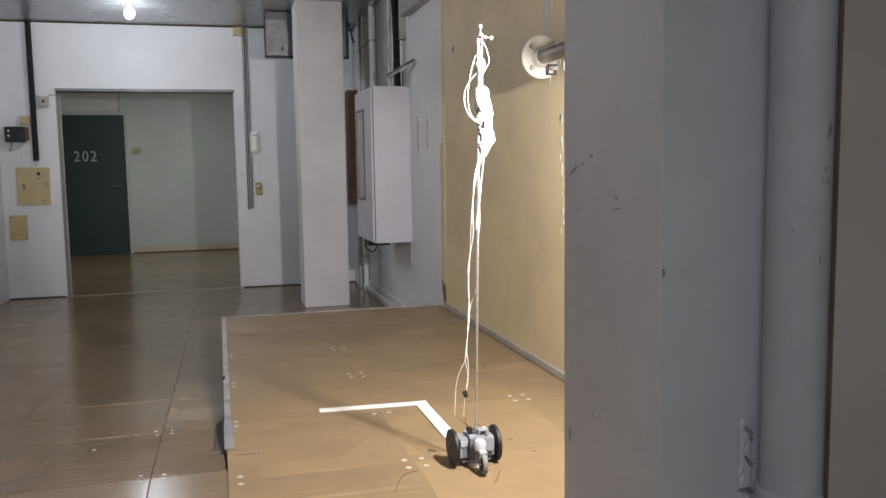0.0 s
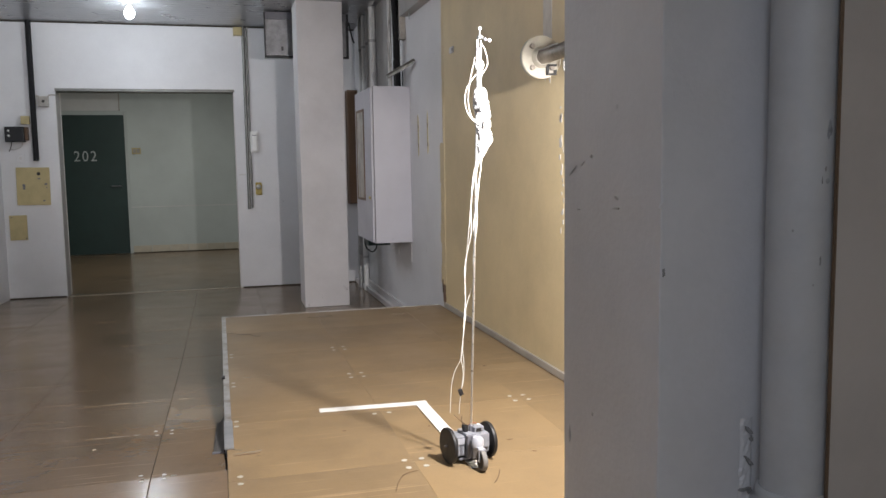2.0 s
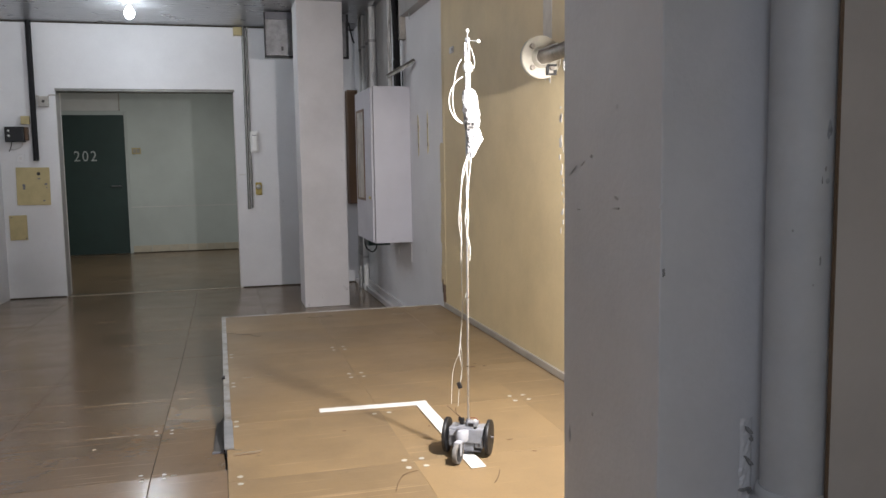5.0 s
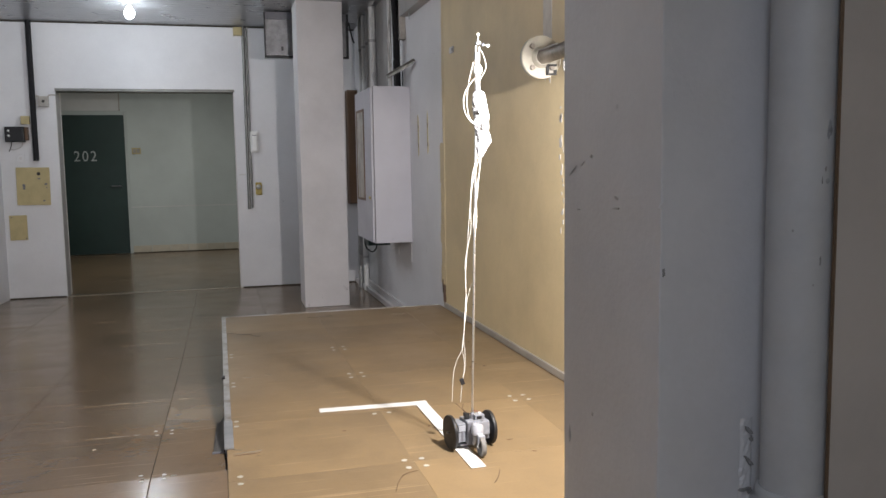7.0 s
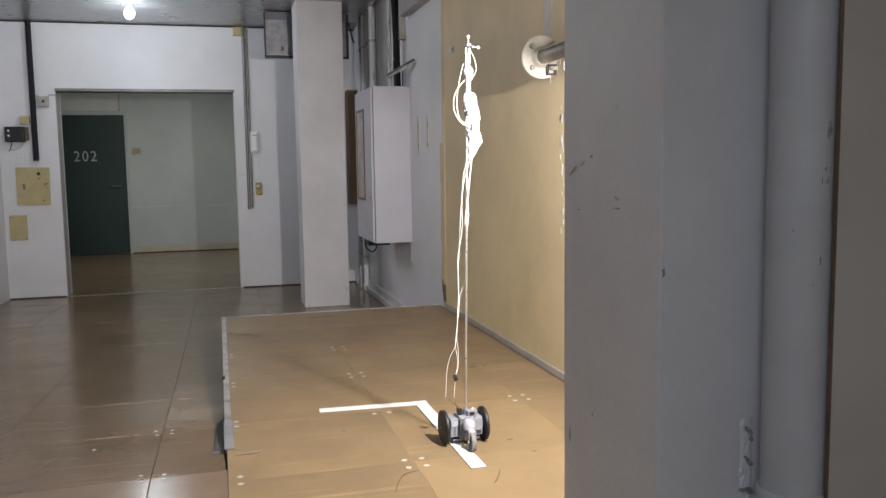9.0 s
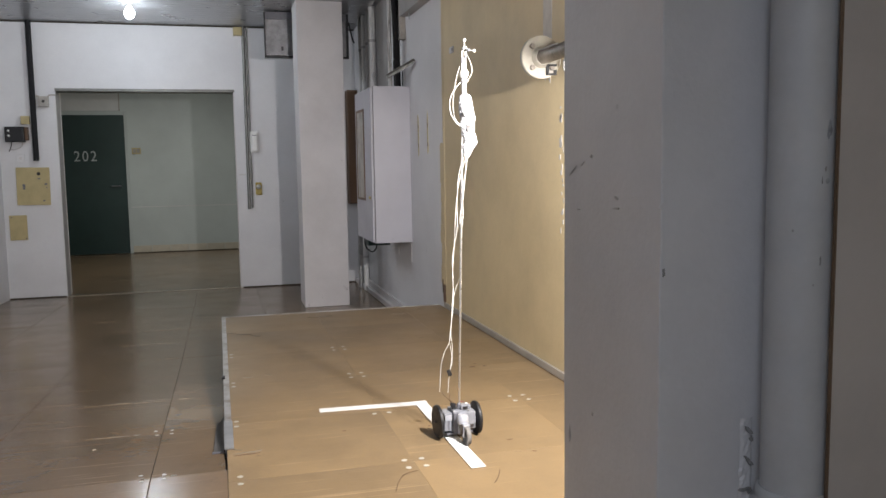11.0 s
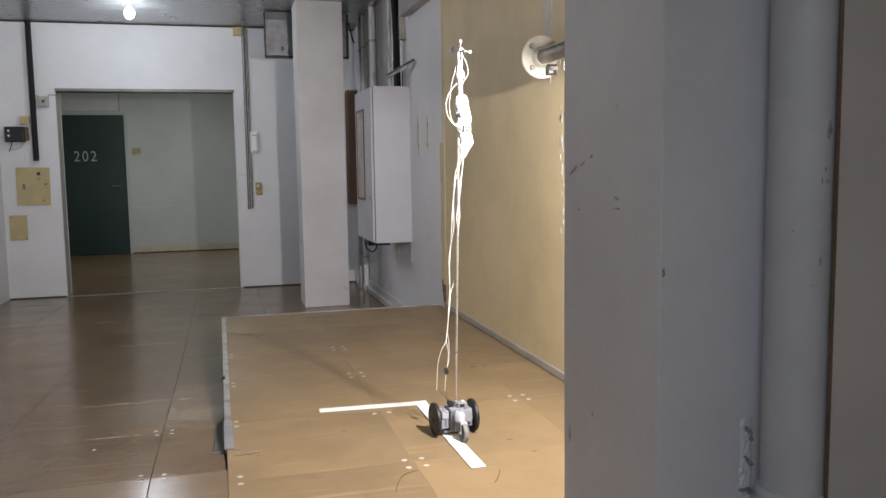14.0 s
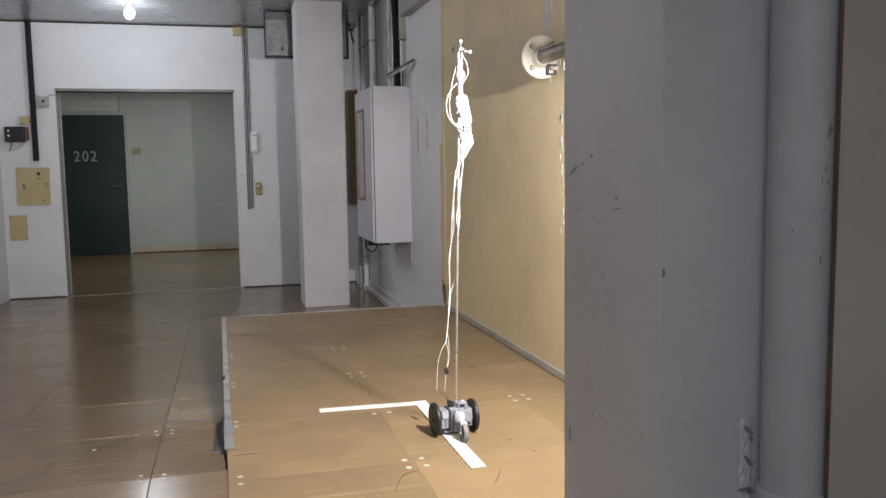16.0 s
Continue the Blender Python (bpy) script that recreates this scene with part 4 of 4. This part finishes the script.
def wrapped(name, rows, seed, material="wrap", label="", steps=30):
    """A lumpy wrapped pack; rows: height, sideways centre, half width, half depth."""
    bm, rings = bmesh.new(), []
    fine = []
    for a, b in zip(rows, rows[1:]):
        for k in range(7):
            fine.append([p + (q - p) * k / 7 for p, q in zip(a, b)])
    fine.append(rows[-1])
    for z, u, w, d in fine:
        c = on(z)
        ring = []
        for k in range(steps):
            a = 2 * math.pi * k / steps
            v = Vector((math.cos(a), math.sin(a), z * 60))
            j = 1 + 0.20 * noise.noise(Vector((v.x * 1.3 + seed, v.y * 1.3, z * 40))) + 0.16 * noise.noise(Vector((v.x * 4.0, v.y * 4.0 + seed, z * 150)))
            ring.append(bm.verts.new((c.x + u + w * j * math.cos(a), c.y - 0.25 * u + d * j * math.sin(a), c.z)))
        rings.append(ring)
    for a, b in zip(rings, rings[1:]):
        for k in range(steps):
            bm.faces.new((a[k], a[(k + 1) % steps], b[(k + 1) % steps], b[k]))
    bm.faces.new(rings[0][::-1])
    bm.faces.new(rings[-1])
    return part(name, bm, material, mast, label, False)


wrapped("lower_pack", [(1.015, 0.018, 0.006, 0.006), (1.030, 0.018, 0.014, 0.012), (1.050, 0.020, 0.021, 0.017), (1.072, 0.030, 0.025, 0.020), (1.092, 0.026, 0.026, 0.020), (1.110, 0.020, 0.021, 0.018)], 2, label="crumpled white wrapped lower pack")
wrapped("upper_pack", [(1.108, 0.018, 0.020, 0.018), (1.130, 0.018, 0.026, 0.020), (1.155, 0.018, 0.027, 0.022), (1.180, 0.014, 0.026, 0.021), (1.205, 0.010, 0.024, 0.019), (1.228, 0.009, 0.020, 0.016), (1.236, 0.008, 0.012, 0.012)], 7, label="crumpled white wrapped upper pack")
wrapped("neck", [(1.234, 0.005, 0.009, 0.009), (1.255, 0.004, 0.0085, 0.0085), (1.290, 0.004, 0.009, 0.009)], 9)
q = on(1.118, 0.022, -0.0290)
part("circuit_board", box(q.x - 0.014, q.x + 0.014, q.y - 0.002, q.y + 0.002, q.z - 0.011, q.z + 0.011, 0.001), "rubber", mast, "small grey circuit board")
for k, (dx, dz, w, h) in enumerate(((-0.006, 0.004, 0.004, 0.003), (0.006, 0.003, 0.003, 0.004), (0.0, -0.006, 0.007, 0.002))):
    part("chip", box(q.x + dx - w, q.x + dx + w, q.y - 0.0045, q.y - 0.002, q.z + dz - h, q.z + dz + h, 0.0004), "black", mast)
q = on(1.166, 0.001, -0.0270)
part("button", turn([(0.0085, 0), (0.0085, 0.006)], Matrix.Translation(q) @ pose(0, 0, 0, 90), 14), "spoke", mast, "dark round button")
q = on(1.306, 0.004)
part("bulb", turn([(0.004, -0.018), (0.012, -0.013), (0.0165, -0.003), (0.0165, 0.004), (0.012, 0.013), (0.005, 0.019)], Matrix.Translation(q), 20), "white", mast, "", True)
for dx in (-0.0035, 0.0085):
    part("tube", rod(on(1.322, dx), on(1.384, dx), 0.0032, 10), "wire", mast)
part("dark_sleeve", rod(on(1.338, -0.0035), on(1.362, -0.0035), 0.0040, 10), "dgrey", mast)
part("dark_sleeve", rod(on(1.342, 0.0085), on(1.366, 0.0085), 0.0040, 10), "dgrey", mast)
part("head_block", box(*[v for p in zip(on(1.386, -0.002, -0.008), on(1.398, 0.012, 0.008)) for v in p], 0.002), "steel", mast)
BALL = [(0.001, -0.0058), (0.0035, -0.0046), (0.0055, -0.002), (0.0058, 0.0), (0.0055, 0.002), (0.0035, 0.0046), (0.001, 0.0058)]
for dx, dy, z in ((0.004, 0, 1.421), (0.040, 0, 1.386), (0.010, -0.026, 1.384)):
    part("marker_arm", rod(on(1.390, 0.004), on(z, dx, dy), 0.0018, 8), "steel", mast)
    part("marker", turn(BALL, Matrix.Translation(on(z, dx, dy)), 14), "white" if dy == 0 else "dgrey", mast, "small reflective ball", True)

R = 0.0011
part("lead", tube_path([on(1.275, -0.010, -0.0060), on(1.262, -0.026, -0.0180), on(1.235, -0.046, -0.0180), on(1.20, -0.054, -0.0180), on(1.165, -0.048, -0.0180), on(1.137, -0.030, -0.0180), on(1.125, -0.010, -0.0140)], R + 0.0003), "wire", mast)
part("lead", tube_path([on(1.33, -0.014, -0.0040), on(1.31, -0.024, -0.0180), on(1.27, -0.034, -0.0180), on(1.20, -0.042, -0.0180), on(1.15, -0.033, -0.0180), on(1.13, -0.014, -0.0140)], R), "wire", mast)
part("lead", tube_path([on(1.372, 0.012, -0.0040), on(1.345, 0.024, -0.0080), on(1.312, 0.030, -0.0100), on(1.288, 0.018, -0.0100), on(1.272, 0.010, -0.0080)], R), "wire", mast)
part("lead", tube_path([on(1.03, 0.008, -0.0100), on(0.96, -0.014, -0.0100), on(0.86, -0.020, -0.0080), on(0.77, -0.018, -0.0080), on(0.66, -0.026, 0.0172), on(0.57, -0.022, 0.0172), on(0.465, -0.026, 0.0172), on(0.362, -0.032, 0.0164), on(0.31, -0.052, 0.024), on(0.26, -0.062, 0.028), on(0.166, -0.066, 0.028)], R), "wire", mast)
part("lead", tube_path([on(1.03, 0.014, -0.0120), on(0.95, -0.010, -0.0120), on(0.90, -0.018, -0.0100), on(0.80, -0.026, -0.0100), on(0.70, -0.020, 0.0168), on(0.60, -0.025, 0.0164), on(0.50, -0.020, 0.0164), on(0.40, -0.030, 0.0164), on(0.34, -0.024, 0.0160), on(0.278, -0.024, 0.0156), on(0.235, -0.034, 0.0152), on(0.163, -0.039, 0.0152)], R), "wire", mast)
part("lead", tube_path([on(0.584, 0.0, 0.0164), on(0.54, -0.014, 0.0168), on(0.50, -0.022, 0.0176), on(0.42, -0.027, 0.0176), on(0.36, -0.034, 0.0172), on(0.30, -0.026, 0.0160), on(0.25, -0.031, 0.0152)], R), "wire", mast)
part("lead", tube_path([on(1.02, 0.018, -0.0080), on(0.95, 0.010, -0.0080), on(0.88, 0.004, -0.0075), on(0.80, -0.006, -0.0020), on(0.72, 0.006, 0.0172), on(0.669, 0.004, 0.0172)], R), "wire", mast)
part("lead", tube_path([on(1.02, 0.012, -0.0060), on(0.97, 0.012, -0.0080), on(0.90, 0.000, -0.0080), on(0.82, 0.006, -0.0040), on(0.76, 0.0, -0.0075), on(0.70, 0.007, 0.0178)], R), "wire", mast)
q = on(0.237, -0.034, 0.0152)
part("plug", box(q.x - 0.007, q.x + 0.007, q.y - 0.005, q.y + 0.005, q.z - 0.011, q.z + 0.011, 0.002, Matrix.Translation(q) @ pose(0, 0, 0, 0, -20) @ Matrix.Translation(-q)), "black", mast, "small black plug")

# ---- platform body and tiles ----
pf = setting("platform", box(-0.010, WALL_X, BACK_Y, PLAT_Y1 + 0.006, 0.0, PLAT_Z - 0.014), "joint", "raised platform covered with tan lino tiles")
shared = {}


def tile(parent, kind, x0, x1, y0, y1, z, material, rng):
    w, d = round(x1 - x0, 3), round(y1 - y0, 3)
    key = (kind, w, d)
    g = 0.0002
    if key not in shared:
        o = part("tile", box(-w / 2 + g, w / 2 - g, -d / 2 + g, d / 2 - g, -0.012, 0.0, 0.0006), material, parent)
        shared[key] = o.data
    else:
        o = new("tile", shared[key])
        o.parent = parent
    o.matrix_basis = pose((x0 + x1) / 2, (y0 + y1) / 2, z - rng.uniform(0, 0.0008), rng.uniform(-0.06, 0.06), rng.uniform(-0.06, 0.06), 0)


rng = random.Random(11)
rows = [BACK_Y] + [JY + TILE * k for k in range(-7, 5)] + [PLAT_Y1]
for x0, x1 in ((-0.008, JX + TILE), (JX + TILE, JX + 2 * TILE), (JX + 2 * TILE, WALL_X - 0.004)):
    for y0, y1 in zip(rows, rows[1:]):
        tile(pf, "platform", x0, x1, y0, y1, PLAT_Z, "plat", rng)

bm = bmesh.new()
bed = [[bm.verts.new((x, y, floor_z(x, y) - 0.014)) for x in (FLOOR_X0, -0.9, 0.0, 0.3, 0.6, WALL_X)] for y in (BACK_Y, 2.7, 3.5, 4.4, 5.2, 6.2, 7.6, FAR_Y)]
for p, q in zip(bed, bed[1:]):
    for k in range(5):
        bm.faces.new((p[k], p[k + 1], q[k + 1], q[k]))
setting("floor_bed", bm, "joint", "dark bed beneath the sloping floor tiles")

fl = empty("floor", (0, 0, 0), "glossy brown lino floor tiles with worn joints, sloping down", "", "", "structure")


def sloped_tile(x0, x1, y0, y1):
    cx, cy = (x0 + x1) / 2, (y0 + y1) / 2
    g, dz = 0.0008, rng.uniform(0, 0.0008)
    bm = box(x0 + g - cx, x1 - g - cx, y0 + g - cy, y1 - g - cy, -0.012, 0.0, 0.0009)
    for at in (0.0, 0.6):
        if x0 < at < x1:
            bmesh.ops.bisect_plane(bm, geom=bm.verts[:] + bm.edges[:] + bm.faces[:], plane_co=(at - cx, 0, 0), plane_no=(1, 0, 0))
    tilt_x, tilt_y = rng.uniform(-0.0012, 0.0012), rng.uniform(-0.0012, 0.0012)
    for v in bm.verts:
        v.co.z += floor_z(v.co.x + cx, v.co.y + cy) - floor_z(cx, cy) + v.co.x * tilt_x + v.co.y * tilt_y
    o = part("tile", bm, "floor", fl)
    o.location = (cx, cy, floor_z(cx, cy) - dz)


rows = [BACK_Y] + [2.742 + TILE * k for k in range(-7, 0)] + [2.742, 3.327, 3.933, 4.54, 5.153, 5.736, 6.336, 6.973, 7.636, 8.327] + [FAR_Y]
cols = [FLOOR_X0, -1.45, -0.85, -0.25, 0.35, 0.95, WALL_X]
for x0, x1 in zip(cols, cols[1:]):
    for y0, y1 in zip(rows, rows[1:]):
        if x0 >= 0 and y1 < 5.7:
            continue
        sloped_tile(x0, (-0.0084 if y1 < 2.8 else -0.015) if x1 > 0 and y1 < 5.7 else x1, y0, y1)
rows = [FAR_Y, FAR_Y + 0.56] + [FAR_Y + 0.56 + TILE * k for k in range(1, 7)] + [CORR_Y]
cols = [-3.0] + [-2.71 + TILE * k for k in range(9)]
for x0, x1 in zip(cols, cols[1:]):
    for y0, y1 in zip(rows, rows[1:]):
        tile(fl, "corridor", x0, x1, y0, y1, 0.0, "floor", rng)

# pale worn edges along some floor joints, their glints put into the colour
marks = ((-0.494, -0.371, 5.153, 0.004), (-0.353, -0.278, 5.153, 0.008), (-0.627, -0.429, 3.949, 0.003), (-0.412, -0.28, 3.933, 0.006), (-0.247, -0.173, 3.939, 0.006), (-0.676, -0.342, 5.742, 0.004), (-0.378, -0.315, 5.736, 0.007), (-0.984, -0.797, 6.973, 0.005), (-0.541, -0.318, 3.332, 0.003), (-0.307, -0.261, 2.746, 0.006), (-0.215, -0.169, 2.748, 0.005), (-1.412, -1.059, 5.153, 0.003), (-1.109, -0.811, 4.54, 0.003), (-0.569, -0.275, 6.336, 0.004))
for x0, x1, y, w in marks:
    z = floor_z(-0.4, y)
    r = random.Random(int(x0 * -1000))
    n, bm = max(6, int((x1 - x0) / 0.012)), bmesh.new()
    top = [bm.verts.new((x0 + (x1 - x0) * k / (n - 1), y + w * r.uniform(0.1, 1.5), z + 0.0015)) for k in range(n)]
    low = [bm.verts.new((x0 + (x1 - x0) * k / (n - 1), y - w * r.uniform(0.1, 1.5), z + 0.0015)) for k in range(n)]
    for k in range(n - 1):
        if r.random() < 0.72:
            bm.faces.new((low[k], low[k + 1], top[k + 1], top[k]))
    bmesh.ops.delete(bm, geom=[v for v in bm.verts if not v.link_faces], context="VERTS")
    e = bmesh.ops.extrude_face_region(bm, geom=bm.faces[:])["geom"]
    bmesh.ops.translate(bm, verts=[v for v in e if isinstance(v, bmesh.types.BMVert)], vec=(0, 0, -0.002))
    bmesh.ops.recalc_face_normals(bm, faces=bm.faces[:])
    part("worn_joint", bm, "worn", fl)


def motions():
    """Robot: seconds, x, y, heading in degrees; the wheels roll as it goes, the mast sways."""
    path = [(0.0, 0.788, 2.5585, 1.8), (0.5, 0.7835, 2.564, 8.0), (1.0, 0.7815, 2.569, 14.8), (1.5, 0.780, 2.577, 17.0), (2.0, 0.7785, 2.589, 10.7), (2.5, 0.7776, 2.599, -2.9),
            (3.0, 0.7784, 2.611, -13.3), (3.5, 0.7810, 2.619, -22.0), (4.2, 0.7878, 2.632, -29.5), (4.7, 0.793, 2.645, -31.2), (5.2, 0.800, 2.659, -27.2), (5.7, 0.808, 2.673, -19.0),
            (6.3, 0.8166, 2.6904, -8.7), (7.0, 0.8225, 2.7155, 7.0), (7.5, 0.823, 2.7302, 12.5), (8.0, 0.8205, 2.746, 9.9), (8.5, 0.8175, 2.759, 5.8), (9.0, 0.8155, 2.770, 2.2),
            (9.5, 0.8140, 2.785, -0.2), (10.0, 0.8130, 2.803, -0.8), (10.5, 0.8125, 2.822, 0.8), (11.0, 0.812, 2.842, 3.3), (11.5, 0.8095, 2.860, 4.6), (12.0, 0.8085, 2.8730, 4.2), (16.0, 0.8085, 2.8730, 4.2)]
    walk(robot, [(t, pose(x, y, PLAT_Z, 0, 0, a)) for t, x, y, a in path])
    spin = {-1: 0.0, 1: 0.0}
    turns = {-1: [(0.0, pose(-W_X, 0, W_R))], 1: [(0.0, pose(W_X, 0, W_R))]}
    for (t0, x0, y0, a0), (t1, x1, y1, a1) in zip(path, path[1:]):
        a = radians((a0 + a1) / 2)
        ahead = -(x1 - x0) * math.sin(a) + (y1 - y0) * math.cos(a)
        for s in (-1, 1):
            spin[s] -= math.degrees((ahead + s * W_X * radians(a1 - a0)) / W_R)
            turns[s].append((t1, pose(s * W_X, 0, W_R, spin[s])))
    walk(wheel_l, turns[-1])
    walk(wheel_r, turns[1])
    walk(caster, [(t, pose(-0.004, CA_Y, 0, 0, 0, a)) for t, a in ((0.0, -4), (1.5, -8), (3.0, -2), (4.2, -14), (5.2, -8), (6.3, 0), (7.5, -7), (9.0, -4), (11.5, 0), (16.0, 0))])
    sway = [(0.0, -2.0), (0.5, -1.2), (1.0, -1.7), (1.5, 1.0), (2.0, 4.2), (2.5, -4.0), (3.0, 1.5), (3.5, 3.0), (4.2, 0.0), (6.3, -1.2), (7.0, 0.2), (7.5, 3.5), (8.0, 0.5), (8.5, -1.0), (9.0, -3.7),
            (10.2, 0.0), (11.5, 2.2), (12.0, -0.7), (12.5, 2.3), (13.0, -1.5), (13.5, 1.3), (14.0, 1.0), (14.5, -0.5), (15.0, 1.3), (15.5, -0.5), (16.0, 1.3)]
    walk(mast, [(t, Matrix.Translation(MB) @ pose(0, 0, 0, 0, 0.087 * a)) for t, a in sway])


motions()
